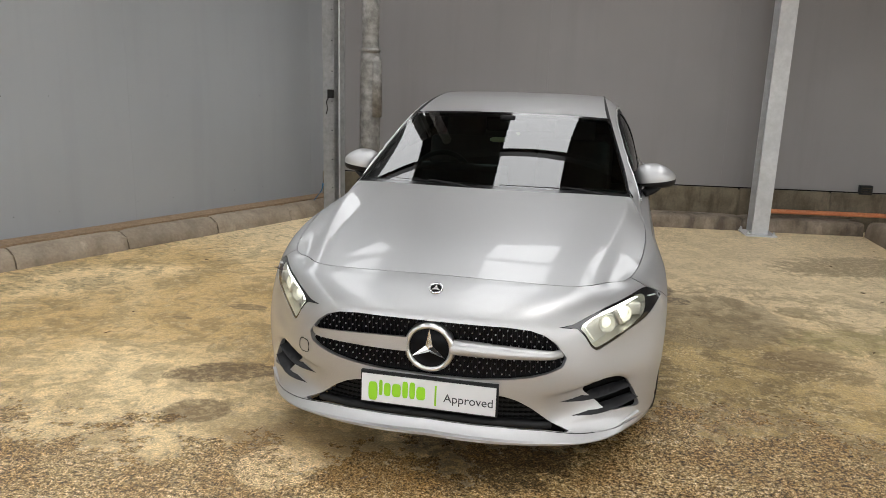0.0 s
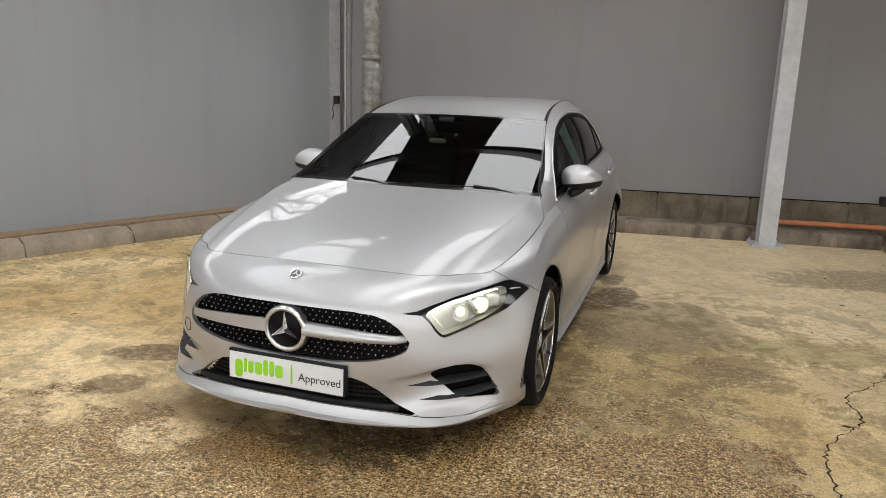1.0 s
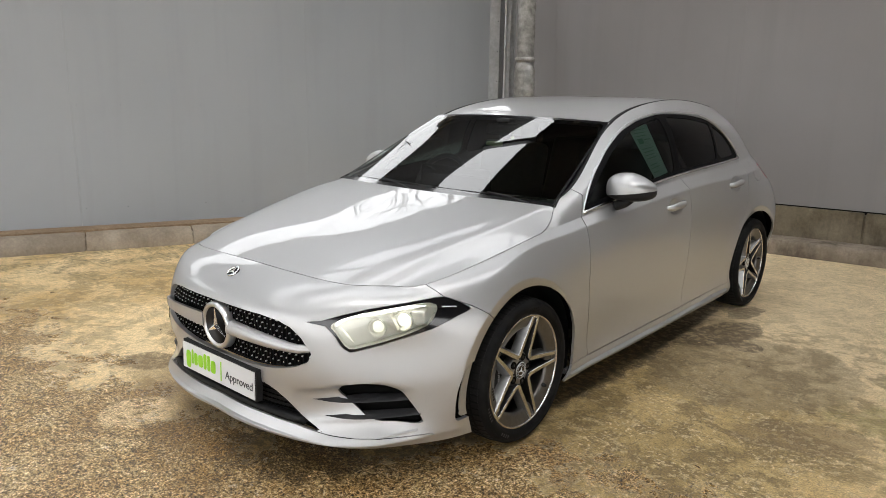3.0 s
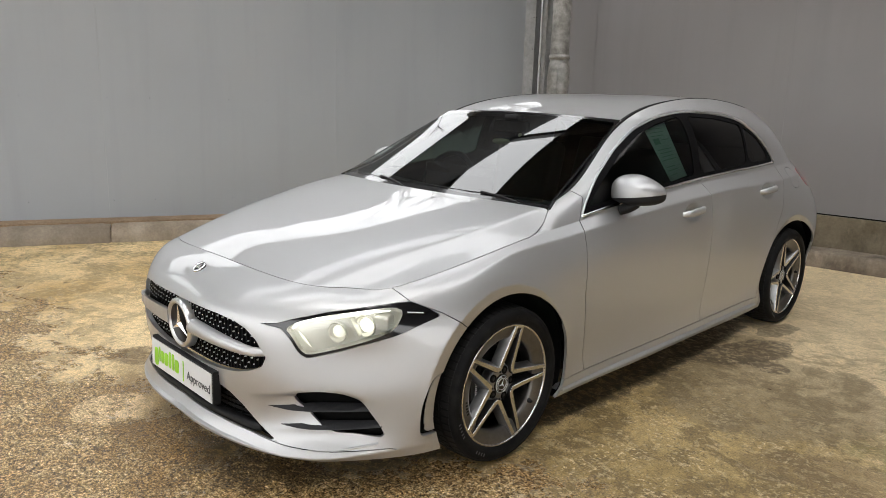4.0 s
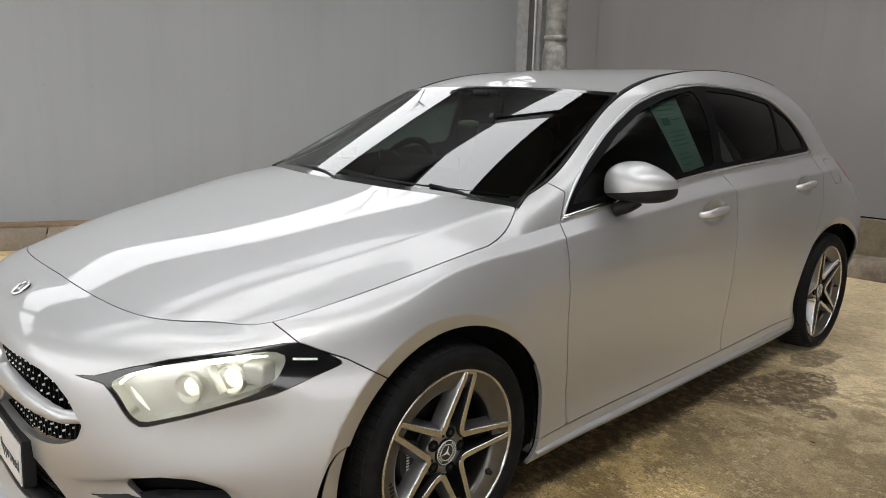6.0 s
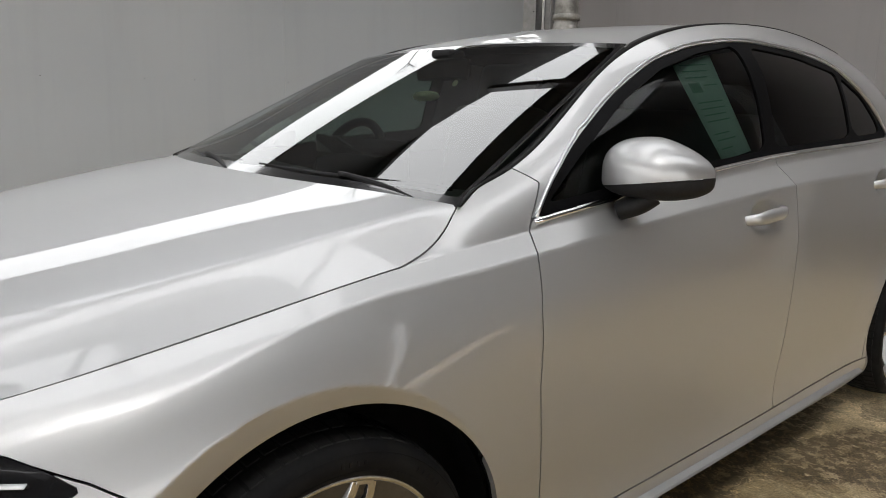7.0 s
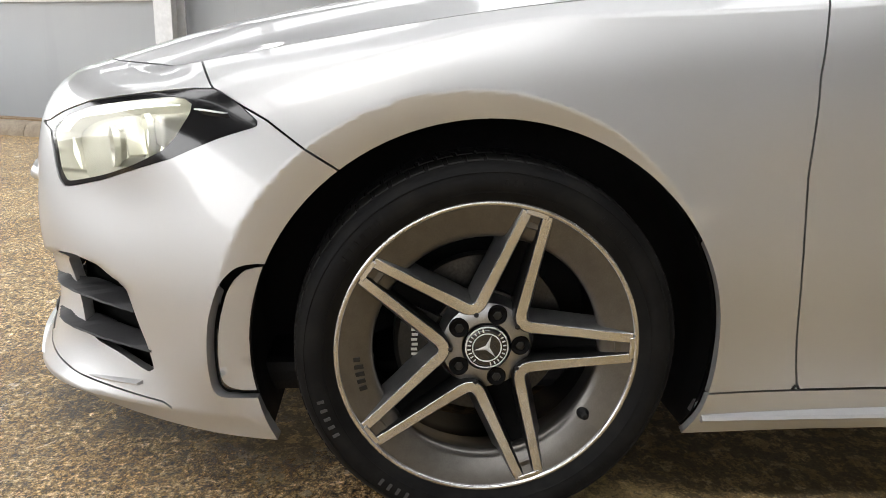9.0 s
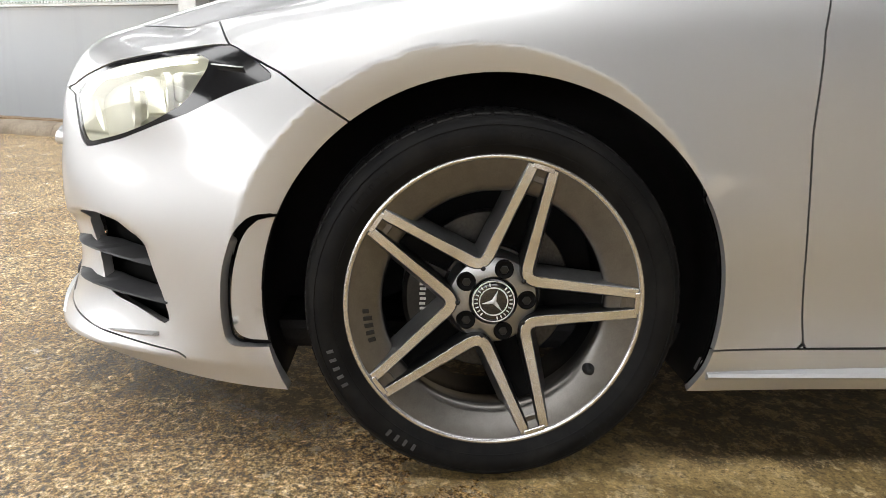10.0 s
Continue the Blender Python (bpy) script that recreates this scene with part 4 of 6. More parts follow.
GRILLE = [(-.1, .637), (.145, .638), (.284, .637), (.365, .628), (.418, .610), (.462, .578), (.504, .522), (.493, .488), (.445, .464), (.379, .445), (.297, .431), (.193, .421), (-.1, .414)]
INTAKE = [(-.1, .372), (.285, .364), (.333, .350), (.386, .320), (.452, .268), (.548, .221), (.434, .236), (.268, .246), (-.1, .249)]
SPLIT = [(-.1, .247), (.268, .244), (.434, .234), (.560, .217), (.70, .207), (.812, .206), (.828, .190), (.828, .05), (-.1, .05)]
VENT = rounded([(.560, .380), (.600, .410), (.655, .416), (.705, .402), (.740, .370), (.772, .308), (.798, .244), (.735, .262), (.690, .268), (.655, .285), (.612, .330)], 2, 0.15)
LAMP = [(-.371, .634), (-.277, .641), (-.191, .659), (-.039, .683), (.131, .698), (.303, .711), (.365, .712), (.438, .692), (.510, .662), (.419, .639), (.297, .603), (.170, .578), (.034, .551), (-.100, .531), (-.138, .529), (-.172, .549), (-.212, .593), (-.256, .624)]
SLOT = rounded([(-.33, .458), (-.386, .455), (-.415, .425), (-.436, .362), (-.441, .30), (-.436, .243), (-.42, .235), (-.33, .237)], 2, 0.2)
NOSE_SIDE = [(-2, 2), (-.452, 2), (-.463, .757), (-.43, .712), (-.338, .669), (-.227, .595), (-.235, -1), (-2, -1)]
FENDER = [(-.452, 2), (-.463, .757), (-.43, .712), (-.338, .669), (-.227, .595), (-.235, -1), (.29, -1), (.29, .2392), (.525, .2392), (.50, .45), (.486, .60), (.487, .75), (.508, .858), (.533, .906), (.592, .985), (.545, 1.02), (.545, 2)]
F_DOOR = [(.525, .240), (.50, .45), (.486, .60), (.487, .75), (.508, .858), (.533, .906), (.60, .96), (1.55, 1.05), (1.556, 1.018), (1.577, .936), (1.603, .772), (1.602, .623), (1.594, .482), (1.585, .248)]
R_DOOR = [(1.585, .248), (1.594, .482), (1.602, .623), (1.603, .772), (1.577, .936), (1.556, 1.018), (1.55, 1.05), (2.56, 1.08), (2.562, 1.058), (2.551, .947), (2.511, .78), (2.40, .60), (2.315, .45), (2.275, .255)]
SILL = [(.29, .2392), (.525, .2392), (1.585, .2472), (2.275, .2542), (2.34, .2542), (2.34, -1), (.29, -1)]
DLO = rounded([(.545, .912), (.75, .940), (1.15, .985), (1.556, 1.016), (2.08, 1.036), (2.50, 1.050), (2.555, 1.052), (2.51, 1.115), (2.41, 1.205), (2.22, 1.302), (1.90, 1.338), (1.575, 1.347), (1.33, 1.318), (1.124, 1.265), (.929, 1.18), (.725, 1.063), (.60, .965)], 2, 0.18)
TAIL_LAMP = rounded([(2.85, .99), (3.08, 1.0), (3.4, 1.0), (3.4, .86), (3.04, .86), (2.92, .91)], 2, 0.2)
FLAP = rounded([(2.665, 1.005), (2.80, 1.005), (2.825, .885), (2.69, .885)], 3, 0.22)

car = new("car")
tagged(car, "silver compact hatchback with lit headlamps parked on stained concrete", "car")
shell = trimmed(SKIN, arch_cut)
hollow = trimmed(shell, clear_of(GRILLE, xz, 0, 0), clear_of(INTAKE, xz, 0, 0), clear_of(LAMP, corner, 0), clear_of(VENT, xz, 0, 0))

bumper = trimmed(hollow, within(NOSE_SIDE, yz), clear_of(SLOT, yz, 0.001, 0), clear_of(SPLIT, xz, GAP * 0.8, -.5))
front_bumper = part("front_bumper", bumper.both().mesh("front_bumper", 0.02), SILVER, car)
part("front_splitter", trimmed(hollow, within(SPLIT, xz, GAP * 0.8, -.5)).both().mesh("front_splitter", 0.02), SILVER, front_bumper)
blade = curve([(0, -.927, .205), (.20, -.921, .202), (.40, -.883, .195), (.535, -.832, .188)], 24)
tip = curve([(.535, -.832, .188), (.62, -.762, .198), (.71, -.674, .212), (.79, -.572, .229)], 16)
blade = np.vstack([blade, tip[1:]])
blade = np.vstack([blade[::-1] * (-1, 1, 1), blade[1:]])
part("splitter_blade", sweep([tuple(p) for p in blade], [(-0.055, -0.010), (0.010, -0.006), (0.012, 0.0), (0.008, 0.003), (-0.055, 0.012)], scale=lambda t: 1.0 - 0.55 * max(0.0, abs(2 * t - 1) - 0.62) / 0.38), SILVER, front_bumper, angle=30)
both_sides("fender", trimmed(hollow, within(FENDER, yz)), SILVER, car)
front_doors = both_sides("front_door", trimmed(shell, within(F_DOOR, yz), clear_of(DLO, yz, 0)), SILVER, car)
rear_doors = both_sides("rear_door", trimmed(shell, within(R_DOOR, yz), clear_of(DLO, yz, 0)), SILVER, car)
sills = both_sides("side_sill", trimmed(shell, within(SILL, yz)), SILVER, car)
ledge_line = curve([(.866, .36, .196), (.872, .95, .202), (.872, 1.57, .207), (.870, 2.26, .217)], 40)
mirror_pair("sill_ledge", lambda: sweep([tuple(p) for p in ledge_line], [(-0.05, -0.012), (0.010, -0.009), (0.014, -0.003), (0.010, 0.002), (-0.03, 0.016)]), SILVER, sills, angle=30)
rest = trimmed(shell, clear_of(NOSE_SIDE, yz), clear_of(FENDER, yz), clear_of(F_DOOR, yz), clear_of(R_DOOR, yz), clear_of(SILL, yz), clear_of(DLO, yz, 0))
body_side = part("body_side", trimmed(rest, clear_of(FLAP, yz), clear_of(TAIL_LAMP, yz)).both().mesh("body_side"), SILVER, car)
part("fuel_flap", trimmed(rest, within(FLAP, yz, 0.001)).mesh("fuel_flap", 0.006), SILVER, body_side)
TAIL_RED = material("red_tail_lamp", (0.5, 0.01, 0.02), 0.1, 0, 1.0)
part("tail_lamp", trimmed(rest, within(TAIL_LAMP, yz)).mesh("tail_lamp", 0.006), TAIL_RED, car, "red tail lamp lens")
part("tail_lamp", trimmed(rest, within(TAIL_LAMP, yz)).mirrored().mesh("tail_lamp", 0.006), TAIL_RED, car, "red tail lamp lens")


def hood_trim(v):
    return outline_distance(v[:, :2], np.vstack([HOOD_PLAN, HOOD_PLAN[::-1] * (-1, 1)])) + 0.0028


hood = part("hood", HOOD.both().keep(hood_trim).mesh("hood", 0.012), SILVER, car)
part("roof", ROOF.both().mesh("roof", 0.01), SILVER, car)
# dark lining behind the gaps, wheel housings and floor pan
lining = trimmed(hollow, clear_of(DLO, yz, -0.02), clear_of(SLOT, yz, -0.004, 0)).moved(-0.017)
part("inner_shell", lining.both().mesh("inner_shell", 0), GAP_BLACK, car)
part("hood_lining", Sheet(HOOD.v - (0, 0, 0.02), HOOD.f).both().mesh("hood_lining", 0), GAP_BLACK, car)
part("headliner", Sheet(ROOF.v - (0, 0, 0.03), ROOF.f).both().mesh("headliner", 0), BLACK_TRIM, car)
part("floor_pan", box_bm((1.4, 3.5, 0.06), (0, 1.30, 0.20), 0.02), BLACK_TRIM, car, smooth=False)
for axle in AXLES:
    def liner():
        bm = lathe([(0.374, 0.846), (0.388, 0.838), (0.392, 0.56), (0.05, 0.56)], 72)
        bmesh.ops.translate(bm, vec=(0, axle, 0.317), verts=bm.verts)
        bmesh.ops.delete(bm, geom=[v for v in bm.verts if v.co.z < 0.13], context="VERTS")
        return bm
    mirror_pair("wheel_arch_liner", liner, BLACK_TRIM, car)

# ---------------------------------------------------------------- the car: wheels
DISC_STEEL = speckled("brake_disc_steel", (0.035, 0.033, 0.030), (0.06, 0.057, 0.053), 200, 0.4, 0.05, 0.0003, 0.8)
DARK_ALLOY = speckled("dark_alloy_paint", (0.012, 0.012, 0.012), (0.02, 0.02, 0.019), 300, 0.4, 0.02, 0.0003, 0.5)
SPOKE_WALL = speckled("silver_grey_alloy", (0.27, 0.27, 0.27), (0.32, 0.32, 0.32), 400, 0.28, 0.02, 0.0003, 0.9)
TREAD = speckled("dusty_tread_rubber", (0.010, 0.010, 0.010), (0.017, 0.0165, 0.016), 120, 0.55, 0.2, 0.0006)
tree(TREAD)[2].inputs["Specular IOR Level"].default_value = 0.12
LETTER_GREY = material("moulded_letter_grey", (0.045, 0.045, 0.046), 0.5)
BADGE_WHITE = material("badge_light_grey", (0.55, 0.55, 0.53), 0.35)
R_LIP = 0.246


def at_angle(r, deg, x):
    return Vector((x, r * math.cos(radians(deg)), r * math.sin(radians(deg))))


def ribbon_bm(line, half, x_line, depth, wall, slot_wall):
    """A flat band along a line in the wheel's face, with sides that fall away behind it: (y, z) points, half width, face heights."""
    bm, rows, n = bmesh.new(), [], len(line)
    for i in range(n):
        p, t = Vector(line[i]), Vector(line[min(i + 1, n - 1)]) - Vector(line[max(i - 1, 0)])
        t.normalize()
        s = Vector((-t.y, t.x))
        h, x = half[i], x_line[i]
        pts = []
        for k, dx in ((-h - wall, -depth), (-h - 0.0022, -0.006), (-h, -0.0012), (-h + 0.001, 0), (h - 0.001, 0), (h, -0.0012), (h + 0.0022, -0.006), (h + slot_wall, -depth)):
            q = p + s * k
            pts.append(bm.verts.new((x + dx, q.x, q.y)))
        rows.append(pts)
    for r, q in zip(rows, rows[1:]):
        for j in range(7):
            f = bm.faces.new((r[j], r[j + 1], q[j + 1], q[j]))
            f.material_index = 0 if 2 <= j <= 4 else 1 if j < 2 else 2
    bmesh.ops.recalc_face_normals(bm, faces=bm.faces)
    return bm


def build_wheel(turned):
    """A wheel about the x axis, its face to +x, the mid plane of the tyre at x = 0."""
    wheel = new("wheel")
    tyre_profile = [(0.237, 0.088), (0.248, 0.097), (0.256, 0.104), (0.268, 0.1095), (0.282, 0.1095), (0.294, 0.104), (0.3025, 0.093), (0.308, 0.078), (0.311, 0.05), (0.312, 0),
                    (0.311, -0.05), (0.303, -0.093), (0.282, -0.1095), (0.237, -0.088)]
    tyre = part("tyre", lathe(tyre_profile, 128), RUBBER, wheel, "black rubber tyre with a moulded sidewall", angle=50)
    # tread blocks on the shoulder
    bm = bmesh.new()
    for i in range(64):
        a = 360 * i / 64
        m = Matrix.Rotation(radians(a), 4, "X")
        for x0, x1, sh in ((0.05, 0.086, 0), (0.012, 0.044, 2.2), (-0.03, 0.006, 0.8)):
            b = box_bm((x1 - x0, 0.0255, 0.008), ((x0 + x1) / 2, 0.0, 0.3092 if x1 < 0.06 else 0.3052), 0.0015, 1, Matrix.Rotation(0.12 if x1 > 0.06 else 0.02, 3, "Y"))
            bmesh.ops.transform(b, matrix=m @ Matrix.Rotation(radians(sh), 4, "X"), verts=b.verts)
            join_bm(bm, b)
    part("tread", bm, TREAD, tyre, smooth=False)
    # fine rings and unreadable moulded marks on the sidewall
    for r, x in ((0.2605, 0.1065), (0.290, 0.1065)):
        part("sidewall_ring", lathe([(r - .0012, x - .001), (r, x + 0.0013), (r + .0012, x - .001)], 128), RUBBER, tyre)
    for a0, count, step, size in ((196, 5, 3.2, 0.011), (232, 4, 3.4, 0.012), (305, 5, 3.0, 0.009), (40, 5, 3.2, 0.010), (78, 4, 3.0, 0.009), (130, 6, 3.1, 0.010)):
        bm = bmesh.new()
        for k in range(count):
            b = box_bm((0.0014, 0.0052, size), (0.1100, 0, 0.2755), 0.0004, 1)
            bmesh.ops.transform(b, matrix=Matrix.Rotation(radians(a0 + step * k - 90), 4, "X"), verts=b.verts)
            join_bm(bm, b)
        tagged(part("sidewall_mark", bm, LETTER_GREY if a0 in (196, 232) else RUBBER, tyre, smooth=False), kind="stuff")
    rim = part("rim", lathe([(0.198, 0.0), (0.190, 0.035), (0.184, 0.062), (0.184, 0.069), (0.188, 0.0755), (0.196, 0.080), (0.2365, 0.0905), (0.2375, 0.0925)], 128), GREY_ALLOY, wheel, "dark grey alloy rim with machined faces", angle=40)
    part("barrel", lathe([(0.198, 0.0), (0.200, -0.09), (0.232, -0.10)], 96), DARK_ALLOY, rim)
    part("lip", lathe([(0.2365, 0.0905), (0.2375, 0.0945), (0.2395, 0.0962), (0.2435, 0.0962), (0.2460, 0.0945), (R_LIP, 0.087)], 128), MACHINED, rim, "bright machined lip", angle=50)
    # five folded bands of machined face, each from one spoke to the next
    for k in range(5):
        a0, a1 = turned + 72 * k, turned + 72 * (k + 1)
        mid = (a0 + a1) / 2

        def arm(a, side, r):
            c, s = math.cos(radians(a)), math.sin(radians(a))
            off = side * (0.0168 + 0.0150 * max(0.0, (0.232 - r) / 0.142))
            return (r * c - off * s, r * s + off * c)
        rs = np.linspace(0.234, 0.076, 10)
        out = [arm(a0, 1, r) for r in rs]
        back = [arm(a1, -1, r) for r in rs][::-1]
        c, s = math.cos(radians(mid)), math.sin(radians(mid))
        bend = [((1 - t) ** 2 * out[-1][0] + 2 * t * (1 - t) * 0.060 * c + t * t * back[0][0], (1 - t) ** 2 * out[-1][1] + 2 * t * (1 - t) * 0.060 * s + t * t * back[0][1]) for t in np.linspace(0.12, 0.88, 8)]
        line = out + bend + back
        rad = [math.hypot(*p) for p in line]
        x_line = [0.078 + 0.0145 * max(0, min(1, (r - 0.09) / 0.13)) for r in rad]
        half = [0.0080 + 0.0012 * max(0, min(1, (0.15 - r) / 0.06)) for r in rad]
        part("spoke", ribbon_bm(line, half, x_line, 0.040, 0.0125, 0.003), [MACHINED, SPOKE_WALL, DARK_ALLOY], rim, angle=35)
        # dark floor of the slot between the two arms of a spoke
        u, w = math.cos(radians(a0)), math.sin(radians(a0))
        slot = [(0.228, -0.014), (0.228, 0.014), (0.10, 0.027), (0.07, 0.027), (0.07, -0.027), (0.10, -0.027)]
        bm = bmesh.new()
        bm.faces.new([bm.verts.new((0.020 + 0.05 * (r > 0.2), r * u - o * w, r * w + o * u)) for r, o in slot])
        part("spoke_slot", bm, GAP_BLACK, rim, smooth=False)
        ends = bmesh.new()
        b = box_bm((0.014, 0.012, 0.024), (0.079, 0.2135, 0), 0.002, 1)
        bmesh.ops.transform(b, matrix=Matrix.Rotation(radians(a0), 4, "X"), verts=b.verts)
        part("spoke_end", join_bm(ends, b), GREY_ALLOY, rim, smooth=False)
        b = box_bm((0.006, 0.010, 0.036), (0.0912, 0.2345, 0), 0.001, 1)
        part("spoke_tip", placed(b, Matrix.Rotation(radians(a0), 4, "X")), MACHINED, rim, smooth=False)
    hub = part("hub", lathe([(0.0, 0.060), (0.036, 0.060), (0.041, 0.068), (0.058, 0.067), (0.072, 0.062), (0.080, 0.045), (0.082, 0.0)], 80), SPOKE_WALL, wheel, angle=40)
    for k in range(5):
        p = at_angle(0.0555, turned + 72 * k, 0)
        b = lathe([(0.0, 0.0692), (0.0135, 0.0692), (0.0142, 0.0705), (0.0155, 0.0700), (0.0165, 0.064)], 24)
        bmesh.ops.translate(b, vec=(0, p.y, p.z), verts=b.verts)
        part("bolt_recess", b, GAP_BLACK, hub)
        nut = lathe([(0.0, 0.0705), (0.0065, 0.0705), (0.008, 0.069)], 6)
        bmesh.ops.translate(nut, vec=(0, p.y, p.z), verts=nut.verts)
        part("wheel_bolt", nut, DARK_ALLOY, hub, smooth=False)
        q = at_angle(0.060, turned + 36 + 72 * k, 0)
        b = lathe([(0.0, 0.0800), (0.0035, 0.0800), (0.0042, 0.077)], 12)
        bmesh.ops.translate(b, vec=(0, q.y, q.z), verts=b.verts)
        part("face_hole", b, BLACK_TRIM, hub)
    cap = part("centre_cap", lathe([(0.0, 0.0735), (0.026, 0.0735), (0.0325, 0.0725), (0.0365, 0.069), (0.037, 0.060)], 64), BLACK_GLOSS, wheel, "black hub cap with a bright ring", angle=40)
    for r in (0.0235, 0.0345):
        part("cap_ring", lathe([(r - 0.0012, 0.0735), (r - 0.0008, 0.0745), (r + 0.0008, 0.0745), (r + 0.0012, 0.0722)], 64), BADGE_WHITE, cap)
    marks = bmesh.new()
    for k in range(26):
        if k % 13 in (0, 12, 11):
            continue
        b = box_bm((0.0012, 0.0022, 0.0055), (0.0737, 0, 0.0292), 0.0003, 1)
        bmesh.ops.transform(b, matrix=Matrix.Rotation(radians(360 * k / 26), 4, "X"), verts=b.verts)
        join_bm(marks, b)
    tagged(part("cap_mark", marks, BADGE_WHITE, cap, smooth=False), kind="stuff")
    star = bmesh.new()
    for k in range(3):
        a = 72 + 120 * k
        tip, l, r = at_angle(0.0215, a, 0.0742), at_angle(0.0042, a + 60, 0.0742), at_angle(0.0042, a - 60, 0.0742)
        top = Vector((0.0772, 0, 0))
        vs = [star.verts.new(p) for p in (tip, l, top, r)]
        star.faces.new((vs[0], vs[1], vs[2])), star.faces.new((vs[0], vs[2], vs[3]))
    bmesh.ops.recalc_face_normals(star, faces=star.faces)
    part("cap_emblem", star, BADGE_WHITE, cap, smooth=False)
    for k, size in enumerate((0.012, 0.020, 0.020, 0.018, 0.016)):
        b = box_bm((0.0016, 0.0075, size), (0.0842, 0, 0.2105), 0.0004, 1)
        bmesh.ops.transform(b, matrix=Matrix.Rotation(radians(turned + 180 - 90 + 3 + 3.4 * k), 4, "X"), verts=b.verts)
        part("rim_mark", b, DARK_ALLOY, rim, smooth=False)
    valve = lathe([(0.0, 0.009), (0.0055, 0.009), (0.0065, 0.007), (0.0070, 0.0), (0.0100, -0.003), (0.0105, -0.012)], 20, "x")
    p = at_angle(0.200, turned - 36, 0.086)
    bmesh.ops.translate(valve, vec=p, verts=valve.verts)
    part("valve", valve, BLACK_TRIM, rim)
    disc = part("brake_disc", lathe([(0.0, 0.03), (0.085, 0.03), (0.088, 0.012), (0.088, 0.006), (0.138, 0.006), (0.14, 0.004), (0.14, -0.018)], 80), DISC_STEEL, wheel, angle=30)
    arc = [at_angle(0.115, a, 0.0) for a in np.linspace(152, 208, 14)]
    bm = sweep([(0.012, p.y, p.z) for p in arc], [(-0.036, -0.028), (0.036, -0.028), (0.036, 0.022), (0.028, 0.03), (-0.028, 0.03), (-0.036, 0.022)], (1, 0, 0))
    caliper = part("brake_caliper", bm, DARK_ALLOY, disc, angle=40)
    bm = bmesh.new()
    for k in range(6):
        join_bm(bm, box_bm((0.0015, 0.010, 0.0045), (0.0435, -0.116 - 0.001 * (k % 2), -0.022 + 0.0085 * k), 0.0003, 1))
    tagged(part("caliper_mark", bm, BADGE_WHITE, disc, smooth=False), kind="stuff")
    return wheel


HUB_X = 0.774
wheel = build_wheel(1.2)
wheel.parent = car
wheel.matrix_basis = pose(HUB_X, 0, 0.3115)
for wx, wy, spin in ((HUB_X - 0.008, AXLES[1], 34), (-HUB_X, AXLES[0], 20), (-HUB_X + 0.008, AXLES[1], 51)):
    copy_thing(wheel, pose(wx, wy, 0.3115, 0, 0, 180 if wx < 0 else 0) @ pose(0, 0, 0, spin))

# ---------------------------------------------------------------- the car: glass, lamps, grille, trim
def thin_glass(name, tint, ior=1.5, gloss_rough=0.0):
    """Thin glazing: a tint that lets light through, and gloss that grows towards grazing angles."""
    m = bpy.data.materials.new(name)
    m.use_nodes = True
    n, l = m.node_tree.nodes, m.node_tree.links
    n.remove(n["Principled BSDF"])
    clear, gloss, mix, fr = n.new("ShaderNodeBsdfTransparent"), n.new("ShaderNodeBsdfGlossy"), n.new("ShaderNodeMixShader"), n.new("ShaderNodeFresnel")
    clear.inputs[0].default_value = (*tint, 1)
    gloss.inputs["Roughness"].default_value = gloss_rough
    fr.inputs["IOR"].default_value = ior
    l.new(fr.outputs[0], mix.inputs[0]), l.new(clear.outputs[0], mix.inputs[1]), l.new(gloss.outputs[0], mix.inputs[2])
    l.new(mix.outputs[0], n["Material Output"].inputs[0])
    return m


WINDSCREEN = thin_glass("windscreen_glass", (0.50, 0.60, 0.56), 2.2)
DOOR_GLASS = thin_glass("door_glass", (0.30, 0.375, 0.35), 1.22)
PRIVACY = thin_glass("privacy_glass", (0.010, 0.011, 0.012), 1.24)
LAMP_COVER = thin_glass("lamp_cover", (0.93, 0.94, 0.94), 1.45)

# windscreen with its black border
FRIT = [(-.1, .285), (.30, .308), (.55, .362), (.709, .400), (.664, .66), (.622, .88), (.586, 1.05), (.28, 1.020), (-.1, 1.008)]


def plan(v):
    return v[:, :2]


screen = part("windscreen", trimmed(SCREEN, within(FRIT, plan, 0)).both().mesh("windscreen", 0.0), WINDSCREEN, car, "clear windscreen reflecting roof strips")
part("windscreen_border", trimmed(SCREEN, clear_of(FRIT, plan, 0)).both().mesh("windscreen_border", 0.004), BLACK_GLOSS, screen)
# black strips along the roof's sides and up the screen pillars
strip = even(np.vstack([[(.735, .380, .952)], edge[(edge[:, 1] > .42) & (edge[:, 1] < 2.6) & (edge[:, 0] > .3)]]), 90)
mirror_pair("roof_strip", lambda: sweep(strip, [(-0.009, -0.012), (0.009, -0.012), (0.009, 0.002), (0.005, 0.004), (-0.005, 0.004), (-0.009, 0.002)], scale=lambda t: min(1.0, 0.35 + 5 * t) * (1 - 0.65 * min(1.0, max(0.0, (t - 0.42) / 0.2)))), BLACK_TRIM, car)
